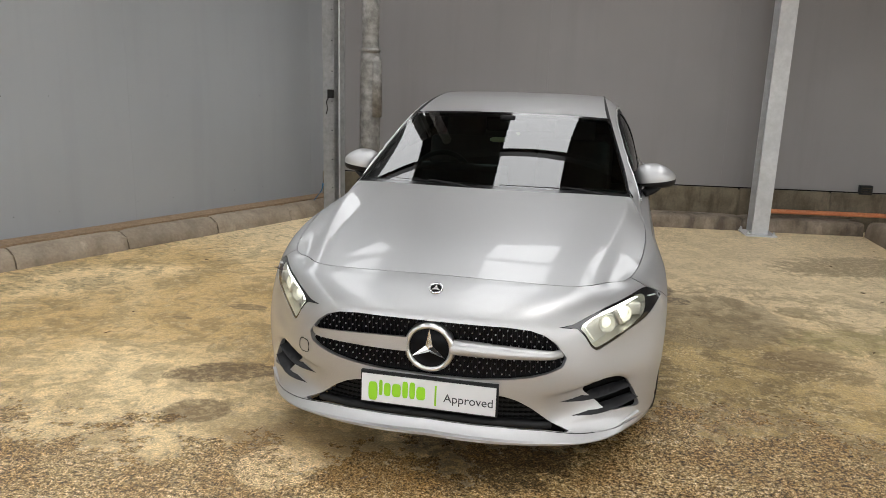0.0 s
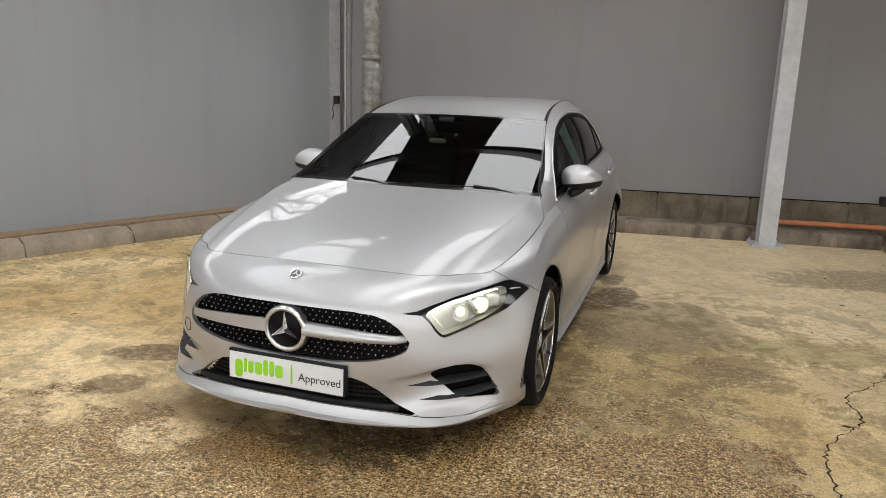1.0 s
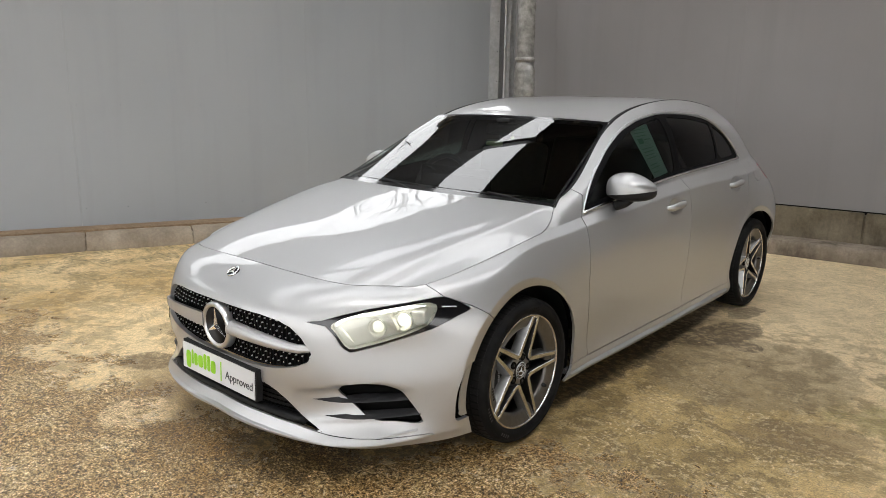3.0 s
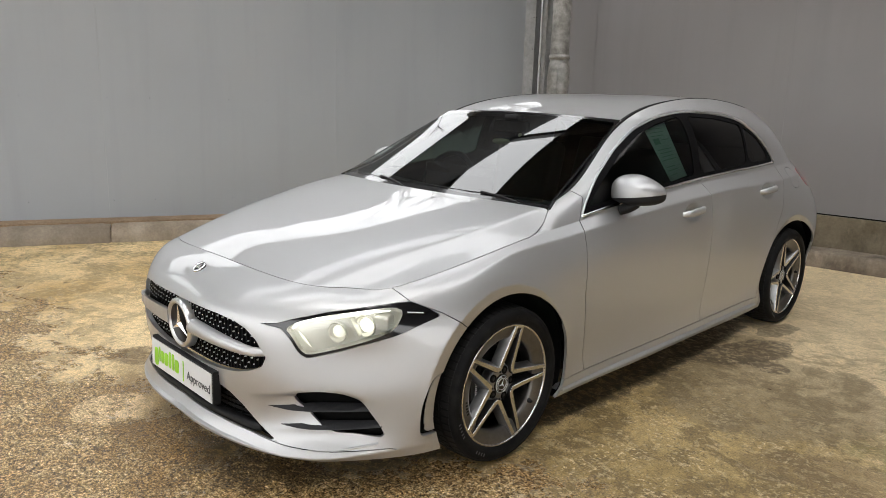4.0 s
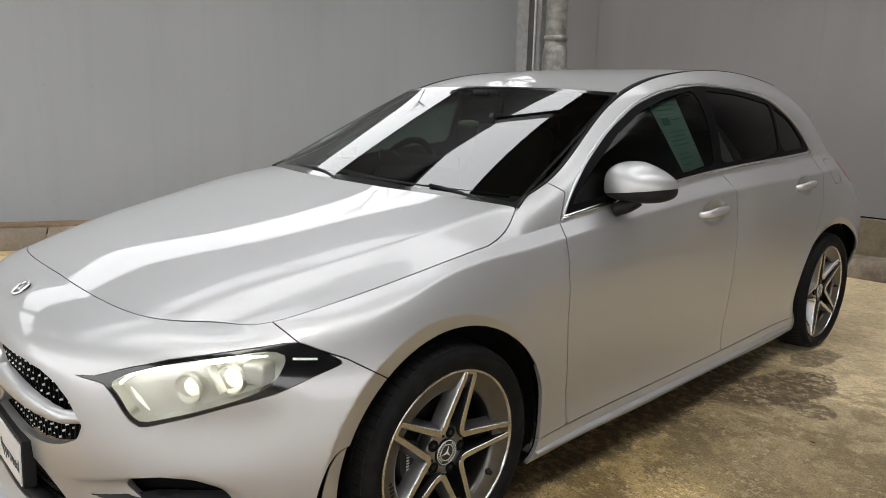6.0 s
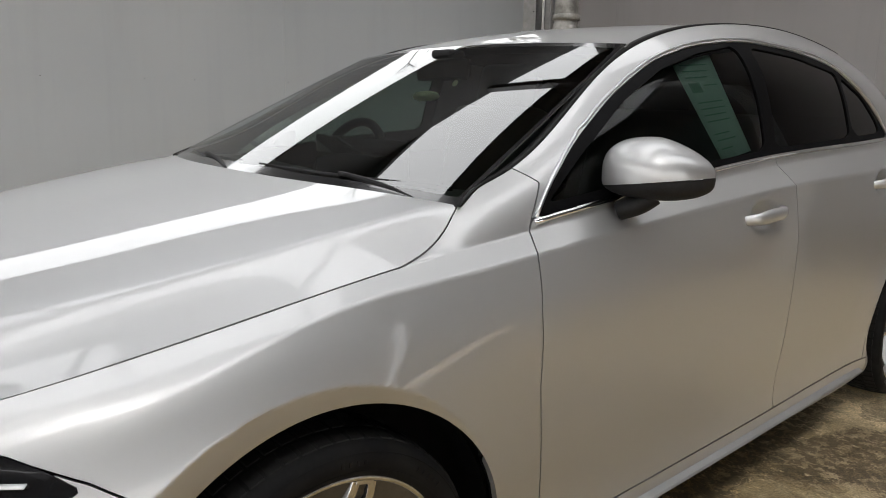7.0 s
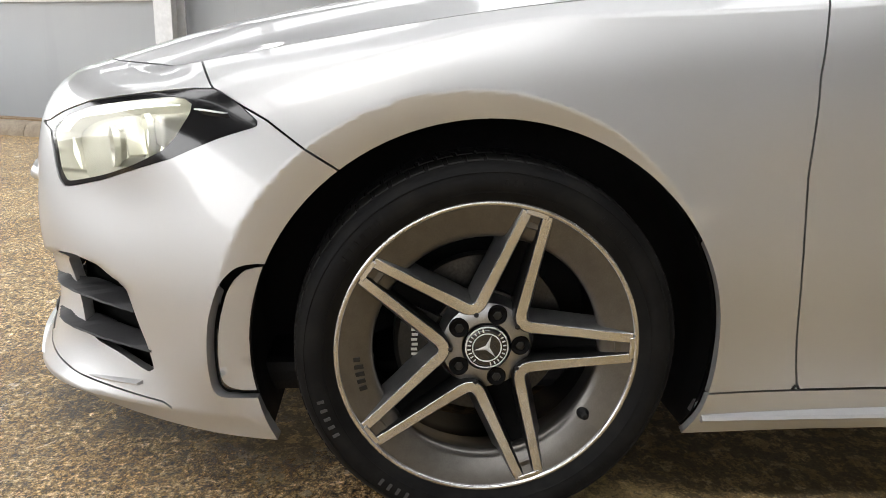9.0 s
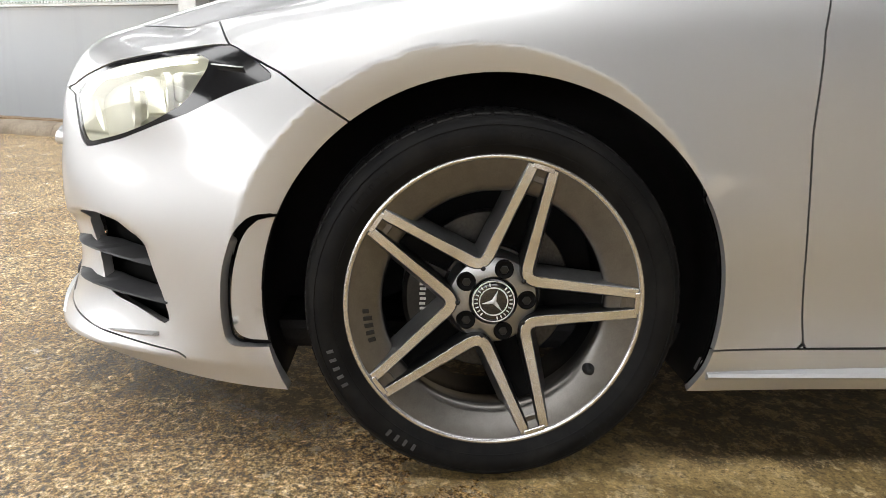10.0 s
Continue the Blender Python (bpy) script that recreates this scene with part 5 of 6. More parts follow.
# cowl below the screen and the wipers
cowl = [tuple(p + (0, 0.02, -0.028)) for p in hood_back] 
part("cowl", sweep([(-x, y, z) for x, y, z in cowl[::-1]] + cowl[1:], [(-0.05, -0.02), (0.05, -0.02), (0.05, 0.004), (-0.05, 0.012)]), BLACK_TRIM, car)
for pts, arm in (([(.66, .415, .968), (.50, .355, .972), (.30, .312, .974), (.06, .292, .976)], (.62, .36, .952)), ([(-.05, .296, .976), (-.26, .308, .974), (-.45, .342, .972), (-.60, .388, .968)], (-.05, .265, .960))):
    line = curve(pts, 20)
    blade = part("wiper", sweep(line + (0, 0.012, 0.003), [(-0.005, -0.003), (0.005, -0.003), (0.002, 0.007), (-0.002, 0.007)]), BLACK_TRIM, car)
    part("wiper_arm", sweep(curve([arm, tuple((np.array(arm) + line[9]) / 2 + (0, .01, .010)), tuple(line[9] + (0, .01, .012))], 10), [(-0.007, -0.004), (0.007, -0.004), (0.005, 0.005), (-0.005, 0.005)]), BLACK_TRIM, blade)

# side windows
dlo = trimmed(shell, within(DLO, yz, 0.001))
F_PANE = rounded([(.60, .945), (1.08, 1.000), (1.515, 1.032), (1.525, 1.330), (1.33, 1.298), (1.135, 1.245), (.945, 1.162), (.745, 1.045), (.67, .995)], 1, 0.06)
R_PANE = rounded([(1.575, 1.036), (2.150, 1.060), (2.205, 1.278), (1.90, 1.315), (1.600, 1.330)], 1, 0.06)
Q_PANE = rounded([(2.175, 1.062), (2.485, 1.070), (2.47, 1.115), (2.385, 1.20), (2.225, 1.272)], 1, 0.15)
frame_sheet = trimmed(dlo, clear_of(F_PANE, yz, 0), clear_of(R_PANE, yz, 0), clear_of(Q_PANE, yz, 0)).moved(-0.004)
FRAME_BLACK = material("satin_black_frame", (0.004, 0.004, 0.0045), 0.5)
tree(FRAME_BLACK)[2].inputs["Specular IOR Level"].default_value = 0.05
both_sides("window_frame", frame_sheet, FRAME_BLACK, car, "gloss black window surround", 0.008)
for i, (sheet, mat, owners, label) in enumerate(((trimmed(dlo, within(F_PANE, yz, -.003)), DOOR_GLASS, front_doors, "clear side glass"), (trimmed(dlo, within(R_PANE, yz, -.003)), PRIVACY, rear_doors, "dark privacy glass"),
                                                 (trimmed(dlo, within(Q_PANE, yz, -.003)), PRIVACY, rear_doors, "dark privacy glass"))):
    s = sheet.moved(-0.008)
    part("window_pane", s.mesh("window_pane", 0), mat, owners[0], label)
    part("window_pane", s.mirrored().mesh("window_pane", 0), mat, owners[1], label)


def side_point(y, z, out=0.0):
    """The place on the left side of the skin at that length and height."""
    d = np.hypot(SKIN.v[:, 1] - y, SKIN.v[:, 2] - z) + 10 * (SKIN.v[:, 0] < 0.45)
    i = np.argsort(d)[:4]
    w = 1 / (d[i] + 1e-4)
    return np.array([float((SKIN.v[i, 0] * w).sum() / w.sum()) + out, y, z])


low_edge = [side_point(y, z, 0.002) for y, z in curve([(.545, .910), (.75, .936), (1.15, .981), (1.556, 1.012), (2.08, 1.032), (2.545, 1.046)], 60)]
mirror_pair("chrome_strip", lambda: sweep(low_edge, [(-0.004, -0.006), (0.004, -0.006), (0.005, 0.0), (0.003, 0.007), (-0.004, 0.007)]), CHROME, car, "bright chrome strip under the windows")
ring = [side_point(y, z, 0.001) for y, z in curve([(.552, .918), (.60, .968), (.725, 1.066), (.929, 1.183), (1.124, 1.268), (1.33, 1.321), (1.575, 1.350), (1.90, 1.341), (2.22, 1.305), (2.41, 1.208), (2.51, 1.118), (2.55, 1.056)], 90)]
mirror_pair("window_trim", lambda: sweep(ring, [(-0.003, -0.004), (0.003, -0.004), (0.004, 0.0), (0.002, 0.004), (-0.003, 0.004)]), SATIN, car, "satin window trim")

# door handles: a dished cup with a bar across it
for (hy_, hz_), doors in (((1.388, .862), front_doors), ((2.285, .905), rear_doors)):
    c = side_point(hy_, hz_)
    c[0] += 0.014

    def bar():
        pts = curve([(c[0] + .002, hy_ - .098, hz_ - .008), (c[0] + .026, hy_ - .075, hz_ - .004), (c[0] + .033, hy_, hz_ + .002), (c[0] + .026, hy_ + .085, hz_ + .007), (c[0] + .002, hy_ + .105, hz_ + .008)], 22)
        return sweep(pts, disc_outline(0.0175, 12, 0.66), (1, 0, 0), scale=lambda t: 0.75 + 0.35 * math.sin(math.pi * t))
    mirror_pair("door_handle", bar, SILVER, doors)


# mirrors
def mirror_shell():
    bm = bmesh.new()
    bmesh.ops.create_uvsphere(bm, u_segments=48, v_segments=32, radius=1.0)
    for v in bm.verts:
        x, y, z = v.co
        y = min(y, 0.42)
        sx = math.copysign(abs(x) ** 0.62, x)
        zz = math.copysign(abs(z) ** 0.62, z) * (1 - (0.50 * max(0, sx) ** 1.3 + 0.12 * max(0, -sx) ** 2.5 if z > 0 else 0.10 * sx * sx))
        v.co = Vector((0.866 + 0.114 * sx, 0.836 + 0.092 * y + 0.035 * max(0, sx) ** 2, 0.996 + (0.086 if z > 0 else 0.050) * zz))
    return bm


def lower_part(z0):
    def build():
        bm = mirror_shell()
        r = bmesh.ops.bisect_plane(bm, geom=bm.verts[:] + bm.edges[:] + bm.faces[:], plane_co=(0.89, 0, z0), plane_no=(-0.14, 0, 1), clear_outer=True)
        return bm
    return build


def upper_part(z0):
    def build():
        bm = mirror_shell()
        bmesh.ops.bisect_plane(bm, geom=bm.verts[:] + bm.edges[:] + bm.faces[:], plane_co=(0.89, 0, z0), plane_no=(-0.14, 0, 1), clear_inner=True)
        return bm
    return build


def mirror_foot():
    return sweep(curve([(.812, .79, .918), (.83, .80, .927), (.848, .815, .940), (.865, .83, .960)], 14), disc_outline(0.040, 14, 0.6), scale=lambda t: 0.9 + 0.35 * t)


shells = mirror_pair("wing_mirror", upper_part(0.988), SILVER, car, "silver mirror housing with black base")
mirror_pair("mirror_base", lower_part(0.987), BLACK_TRIM, shells)
mirror_pair("mirror_foot", mirror_foot, BLACK_TRIM, shells)
mirror_pair("mirror_glass", lambda: slab(rounded([(-.085, -.036), (.075, -.03), (.075, .04), (-.085, .05)], 2), 0.004, 0, Matrix.Translation((.880, .888, .995)) @ Matrix.Rotation(radians(-90), 4, "X")), CHROME, shells)

# grille: recessed mesh of studs, a twin bar and the round badge
GRILLE_BLACK = material("gloss_black_grille", (0.004, 0.004, 0.005), 0.35)
tree(GRILLE_BLACK)[2].inputs["Specular IOR Level"].default_value = 0.1
grille_sheet = trimmed(shell, within(GRILLE, xz, 0, 0))
grille = part("grille", grille_sheet.moved(-0.028).both().mesh("grille", 0), GRILLE_BLACK, car, "black studded radiator grille with silver bars")


def nose_y(x, z):
    """How far forward the nose reaches at that place."""
    d = np.hypot(NOSE[:, 0] - abs(x), NOSE[:, 2] - z)
    i = np.argsort(d)[:4]
    w = 1 / (d[i] + 1e-4)
    return float((NOSE[i, 1] * w).sum() / w.sum())


NOSE = SKIN.v[(SKIN.v[:, 1] < -0.35)]
stud = lathe([(0.0, 0.0), (0.0018, 0.0006), (0.0028, 0.0025), (0.0031, 0.008)], 10, "y")
stud_data = bpy.data.meshes.new("grille_stud")
stud.to_mesh(stud_data)
stud.free()
stud_data.materials.append(SATIN)
for f in stud_data.polygons:
    f.use_smooth = True
for row in range(12):
    z = 0.424 + 0.0195 * row
    for col in range(-18, 19):
        x = 0.0285 * (col + 0.5 * (row % 2))
        if outline_distance([(abs(x), z)], GRILLE)[0] > -0.009 or math.hypot(x, z - 0.530) < 0.10 or abs(z - 0.540 + 0.02 * abs(x)) < 0.026:
            continue
        ob = new("grille_stud", stud_data)
        ob.parent, ob.location = grille, (x, nose_y(x, z) + 0.016 , z)
# fine upright ribs of the mesh
ribs = bmesh.new()
for col in range(-28, 29):
    x = 0.01775 * col
    zs = [z for z in np.linspace(0.40, 0.65, 26) if outline_distance([(abs(x), z)], GRILLE)[0] < -0.004]
    if len(zs) > 3:
        join_bm(ribs, sweep([(x, nose_y(x, z) + 0.022, z) for z in zs], [(-0.0015, -0.004), (0.0015, -0.004), (0.0015, 0.004), (-0.0015, 0.004)], (0, 1, 0)))
tagged(part("grille_rib", ribs, GRILLE_BLACK, grille, smooth=False), kind="stuff")
for s in (1, -1):
    path = [(s * x, nose_y(x, z) - 0.006 + 0.022 * (t > 0.93) * (t - 0.93) / 0.07, z) for x, z, t in ((x, 0.541 - 0.008 * (x / 0.49) ** 2 , (x - .08) / .405) for x in np.linspace(0.08, 0.485, 30))]
    part("grille_bar", sweep(path, [(-0.016, -0.023), (0.004, -0.023), (0.011, -0.018), (0.014, -0.009), (0.013, 0.002), (0.008, 0.014), (0.001, 0.024), (-0.016, 0.026)], (0, 0, 1), scale=lambda t: 1.12 - 0.55 * t ** 1.7), SILVER, grille, "silver double grille bar", angle=50)
badge_at = Matrix.Translation((0, -0.897, 0.533)) @ Matrix.Rotation(radians(92), 4, "X")


badge = part("round_badge", placed(lathe([(0.0, 0.008), (0.075, 0.008), (0.077, 0.004), (0.077, -0.02)], 96, "z"), badge_at), GRILLE_BLACK, car, "round badge with a three-pointed shape")
part("badge_ring", placed(lathe([(0.098, -0.02), (0.097, 0.003), (0.0945, 0.011), (0.090, 0.015), (0.084, 0.0165), (0.079, 0.014), (0.0755, 0.009), (0.075, 0.0)], 96, "z"), badge_at), SATIN, badge, "satin silver ring")
star = bmesh.new()
for k in range(3):
    a = radians(90 + 120 * k)
    u, w = Vector((math.cos(a), math.sin(a), 0)), Vector((-math.sin(a), math.cos(a), 0))
    tip, l, r, mid = u * 0.0765, u * 0.008 + w * 0.0135, u * 0.008 - w * 0.0135, Vector((0, 0, 0))
    vs = [star.verts.new(p + Vector((0, 0, h))) for p, h in ((tip, 0.010), (l, 0.0095), (r, 0.0095), (mid, 0.020), (tip - u * 0.002, 0.0118))]
    star.faces.new((vs[0], vs[1], vs[3], vs[4])), star.faces.new((vs[0], vs[4], vs[3], vs[2]))
bmesh.ops.remove_doubles(star, verts=star.verts, dist=0.0005)
bmesh.ops.recalc_face_normals(star, faces=star.faces)
part("badge_star", placed(star, badge_at), CHROME, badge, "bright three-pointed shape", smooth=False)
# small round emblem above the grille
em_at = Matrix.Translation((0, -0.816, 0.7375)) @ Matrix.Rotation(radians(32), 4, "X")
emblem = part("hood_emblem", placed(lathe([(0.0, 0.0015), (0.022, 0.0015), (0.0225, 0.004), (0.0255, 0.0042), (0.0268, 0.002), (0.027, -0.004)], 48, "z"), em_at), BLACK_GLOSS, car, "small dark emblem with bright rim", angle=40)
part("emblem_ring", placed(lathe([(0.0205, 0.0022), (0.0222, 0.0058), (0.0262, 0.0058), (0.0278, 0.0010)], 48, "z"), em_at), CHROME, emblem)
star = bmesh.new()
for k in range(3):
    a = radians(90 + 120 * k)
    u, w = Vector((math.cos(a), math.sin(a), 0.0)), Vector((-math.sin(a), math.cos(a), 0.0))
    vs = [star.verts.new(p + Vector((0, 0, 0.0035))) for p in (u * 0.021, u * 0.002 + w * 0.005, u * 0.002 - w * 0.005)]
    star.faces.new(vs)
part("emblem_shape", placed(star, em_at), BADGE_WHITE, emblem, smooth=False)

# lower air intake: dark back, mesh and a bar
intake_sheet = trimmed(shell, within(INTAKE, xz, 0, 0))
intake = part("air_intake", intake_sheet.moved(-0.05).both().mesh("air_intake", 0), GAP_BLACK, car, "black lower air intake with mesh")
mesh_bm = bmesh.new()
for row in range(6):
    z = 0.262 + 0.018 * row
    xs = [x for x in np.linspace(-0.54, 0.54, 55) if outline_distance([(abs(x), z)], INTAKE)[0] < -0.003]
    for x0, x1 in zip(xs, xs[1:]):
        if x1 - x0 < 0.03:
            for dz in (-0.004, 0.004):
                p0, p1 = (x0, nose_y(x0, z) + 0.034, z), (x1, nose_y(x1, z) + 0.034, z + dz * (1 if (round(x0 * 50) % 2) else -1))
                join_bm(mesh_bm, sweep([p0, p1], [(-0.0016, -0.003), (0.0016, -0.003), (0.0016, 0.003), (-0.0016, 0.003)]))
tagged(part("intake_mesh", mesh_bm, BLACK_TRIM, intake, smooth=False), kind="stuff")
part("intake_bar", sweep([(x, nose_y(x, .262) + 0.006, .262 - 0.012 * (abs(x) / .45) ** 2) for x in np.linspace(-0.46, 0.46, 40)], [(-0.018, -0.012), (0.008, -0.012), (0.012, 0.0), (0.006, 0.010), (-0.018, 0.012)]), BLACK_TRIM, intake)

# side vents with two fins
vents = both_sides("side_vent", trimmed(SKIN, within(VENT, xz, -0.05, -0.44)).moved(-0.044), GAP_BLACK, car, "black side vent with two fins", 0)


def fin(x0, x1, z0, hole):
    """A wedge-shaped blade: a sharp inner tip lying on the bumper, then reaching back into the vent."""
    def build():
        bm, rows = bmesh.new(), []
        for x in np.linspace(x0, x1, 30):
            y, s = nose_y(x, z0), x - x0
            out = 0.002 + 0.024 * min(1, s / 0.10) * min(1, (x1 - x) / 0.06)
            inside = min(1, max(0.0, (x - hole) / 0.03))
            h = 0.015 * min(1, s / 0.08)
            y_top = nose_y(x, z0 + h) * (1 - inside) + (y + 0.045) * inside - 0.001
            rows.append([bm.verts.new(p) for p in ((x, y - out, z0), (x, y - out + 0.003, z0 + 0.003 * min(1, s / 0.05)), (x, y_top, z0 + h), (x, y_top + 0.01, z0 + h - 0.004), (x, y + 0.012 + 0.03 * inside, z0 - 0.004))])
        for r, q in zip(rows, rows[1:]):
            for j in range(5):
                bm.faces.new((r[j], r[(j + 1) % 5], q[(j + 1) % 5], q[j]))
        bm.faces.new(rows[0]), bm.faces.new(rows[-1])
        bmesh.ops.recalc_face_normals(bm, faces=bm.faces)
        return bm
    return build


FIN_GREY = speckled("dark_grey_fin", (0.022, 0.022, 0.024), (0.030, 0.030, 0.032), 240, 0.5, 0.1, 0.0004)
tree(FIN_GREY)[2].inputs["Specular IOR Level"].default_value = 0.25
mirror_pair("vent_fin", fin(.488, .752, .340, .570), FIN_GREY, vents, angle=40)
mirror_pair("vent_fin", fin(.535, .786, .282, .600), FIN_GREY, vents, angle=40)
# outlet slot ahead of the front wheel
slot_sheet = trimmed(shell, within(SLOT, yz, 0.001, 0))
SLOT_PANEL = rounded([(-.33, .450), (-.375, .448), (-.401, .42), (-.419, .362), (-.424, .30), (-.418, .247), (-.33, .244)], 2, 0.2)
slots = both_sides("wheel_outlet", slot_sheet.moved(-0.03), GAP_BLACK, car, "black outlet slot beside the wheel arch", 0)
panel = trimmed(slot_sheet, within(SLOT_PANEL, yz, 0.0, 0)).moved(-0.006)
part("outlet_panel", panel.mesh("outlet_panel", 0.003), SILVER, slots[0])
part("outlet_panel", panel.mirrored().mesh("outlet_panel", 0.003), SILVER, slots[1])

# number plate with its lettering
PLATE_WHITE = speckled("plate_white", (0.72, 0.73, 0.74), (0.78, 0.79, 0.80), 8, 0.25, 0.0)
GREEN = material("lime_green_print", (0.28, 0.62, 0.02), 0.4)
INK = material("dark_grey_print", (0.03, 0.033, 0.04), 0.4)
PLATE_TURN = Matrix.Translation((0, -0.914, 0.350)) @ Matrix.Rotation(radians(88), 4, "X")
plate = part("number_plate", slab([(-.26, -.0555), (.26, -.0555), (.26, .0555), (-.26, .0555)], 0.004, 0.001, PLATE_TURN), PLATE_WHITE, car, "white show plate with lime shapes and dark word", smooth=False)
part("plate_holder", slab([(-.266, -.062), (.266, -.062), (.266, .064), (-.266, .064)], 0.03, 0.004, PLATE_TURN @ Matrix.Translation((0, 0, -0.0045))), BLACK_TRIM, plate, smooth=False)


def plate_text(words, size, x, y, mat, name):
    cu = bpy.data.curves.new(name, "FONT")
    cu.body, cu.size, cu.extrude = words, size, 0.0006
    ob = bpy.data.objects.new(name, cu)
    scene.collection.objects.link(ob)
    dg = bpy.context.evaluated_depsgraph_get()
    data = bpy.data.meshes.new_from_object(ob.evaluated_get(dg))
    bpy.data.objects.remove(ob)
    data.transform(PLATE_TURN @ Matrix.Translation((x, y, 0.0008)))
    return part(name, data, mat, plate, smooth=False)


plate_text("Approved", 0.047, 0.062, -0.022, INK, "plate_word")
part("plate_divider", slab([(.028, -.042), (.035, -.042), (.035, .038), (.028, .038)], 0.0015, 0, PLATE_TURN @ Matrix.Translation((0, 0, 0.0012))), GREEN, plate, smooth=False)
# the lime trade mark as plain blocks of its letters' size
for x0, x1, y0, y1 in ((-.232, -.196, -.048, .026), (-.190, -.176, -.026, .036), (-.170, -.144, -.026, .026), (-.138, -.104, -.026, .026), (-.098, -.076, -.026, .040), (-.070, -.048, -.026, .040), (-.043, -.008, -.026, .026)):
    part("plate_shape", slab(rounded([(x0, y0), (x1, y0), (x1, y1), (x0, y1)], 2, 0.18), 0.0015, 0, PLATE_TURN @ Matrix.Translation((0, 0, 0.0012))), GREEN, plate, smooth=False)

# headlamps
LED = material("lit_white_led", (1, 1, 1), 0.4)
tree(LED)[2].inputs["Emission Color"].default_value = (1.0, 0.98, 0.92, 1)
tree(LED)[2].inputs["Emission Strength"].default_value = 2.0
BEAM = material("lit_beam_lens", (0.9, 0.9, 0.82), 0.2)
tree(BEAM)[2].inputs["Emission Color"].default_value = (1.0, 0.98, 0.80, 1)
tree(BEAM)[2].inputs["Emission Strength"].default_value = 1.7
BEAM_SOFT = material("dim_beam_lens", (0.85, 0.85, 0.76), 0.25)
tree(BEAM_SOFT)[2].inputs["Emission Color"].default_value = (1.0, 0.98, 0.82, 1)
tree(BEAM_SOFT)[2].inputs["Emission Strength"].default_value = 0.5
LAMP_SILVER = speckled("lamp_reflector", (0.74, 0.73, 0.66), (0.80, 0.79, 0.73), 30, 0.32, 0.0, 0.0005, 0.35)
lamp_sheet = trimmed(shell, within(LAMP, corner, 0.0015))
LAMP_CLEAR = rounded([(-.238, .625), (-.178, .648), (-.039, .673), (.130, .688), (.275, .699), (.330, .684), (.290, .622), (.170, .587), (.036, .560), (-.098, .541), (-.134, .540), (-.165, .558), (-.200, .598)], 1, 0.2)
lamps = both_sides("headlamp", lamp_sheet.moved(-0.075), BLACK_TRIM, car, "headlamp with lit white running light", 0)
covers = trimmed(lamp_sheet, within(LAMP_CLEAR, corner, 0)).moved(-0.002)
surround = trimmed(lamp_sheet, clear_of(LAMP_CLEAR, corner, 0)).moved(-0.002)
lamp_wall = trimmed(lamp_sheet, clear_of(LAMP_CLEAR, corner, 0.001), within(LAMP_CLEAR, corner, -0.004)).moved(-0.005)
LAMP_SMOKE = material("smoked_lamp_edge", (0.008, 0.008, 0.009), 0.12, 0, 0.3)
for i, side in enumerate((1, -1)):
    for nm, sh, mt, tn in (("lamp_cover", covers, LAMP_COVER, 0), ("lamp_surround", surround, LAMP_SMOKE, 0.004), ("lamp_wall", lamp_wall, LAMP_SILVER, 0.046)):
        part(nm, (sh if side > 0 else sh.mirrored()).mesh(nm, tn), mt, lamps[i])
pocket = trimmed(lamp_sheet, within(LAMP_CLEAR, corner, -0.004)).moved(-0.05)
part("lamp_reflector", pocket.mesh("lamp_reflector", 0), LAMP_SILVER, lamps[0])
part("lamp_reflector", pocket.mirrored().mesh("lamp_reflector", 0), LAMP_SILVER, lamps[1])


def lamp_point(q, z, depth):
    """A place inside the left headlamp, that far behind its cover."""
    d = np.hypot(LAMP_AT[:, 0] - q, LAMP_AT[:, 1] - z)
    i = np.argsort(d)[:4]
    w = (1 / (d[i] + 1e-4))[:, None]
    p, n = (lamp_sheet.v[i] * w).sum(0) / w.sum(), (LAMP_N[i] * w).sum(0)
    return p - depth * n / np.linalg.norm(n)


LAMP_AT, LAMP_N = corner(lamp_sheet.v), lamp_sheet.normals()
drl = curve([tuple(lamp_point(q, z, 0.012)) for q, z in ((-.205, .626), (-.17, .641), (-.039, .664), (.13, .679), (.27, .690))], 50)
mirror_pair("running_light", lambda: sweep(drl, [(-0.0085, -0.003), (0.0085, -0.003), (0.0085, 0.003), (-0.0085, 0.003)], scale=lambda t: 1.0 - 0.6 * max(0, t - 0.75) * 4), LED, lamps)
drop = curve([tuple(lamp_point(q, z, 0.024)) for q, z in ((-.172, .618), (-.142, .590), (-.112, .562))], 16)
mirror_pair("corner_light", lambda: sweep(drop, [(-0.003, -0.005), (0.003, -0.005), (0.003, 0.005), (-0.003, 0.005)], (0.45, -0.88, 0), scale=lambda t: 1.0 - 0.7 * abs(2 * t - 1)), BEAM_SOFT, lamps)
MARKER = material("pale_marker_window", (0.75, 0.76, 0.78), 0.25)
mark = curve([tuple(lamp_point(q, z, -0.0025)) for q, z in ((.345, .679), (.425, .674))], 8)
mirror_pair("marker_window", lambda: sweep(mark, [(-0.006, -0.001), (0.006, -0.001), (0.006, 0.001), (-0.006, 0.001)], (0, 0, 1)), MARKER, lamps)


def aimed(q, z, depth):
    """Where a lamp unit sits, its z axis pointing out ahead of the car."""
    f = Vector((0.45, -0.88, 0)).normalized()
    return Matrix.Translation(lamp_point(q, z, depth)) @ f.to_track_quat("Z", "Y").to_matrix().to_4x4()


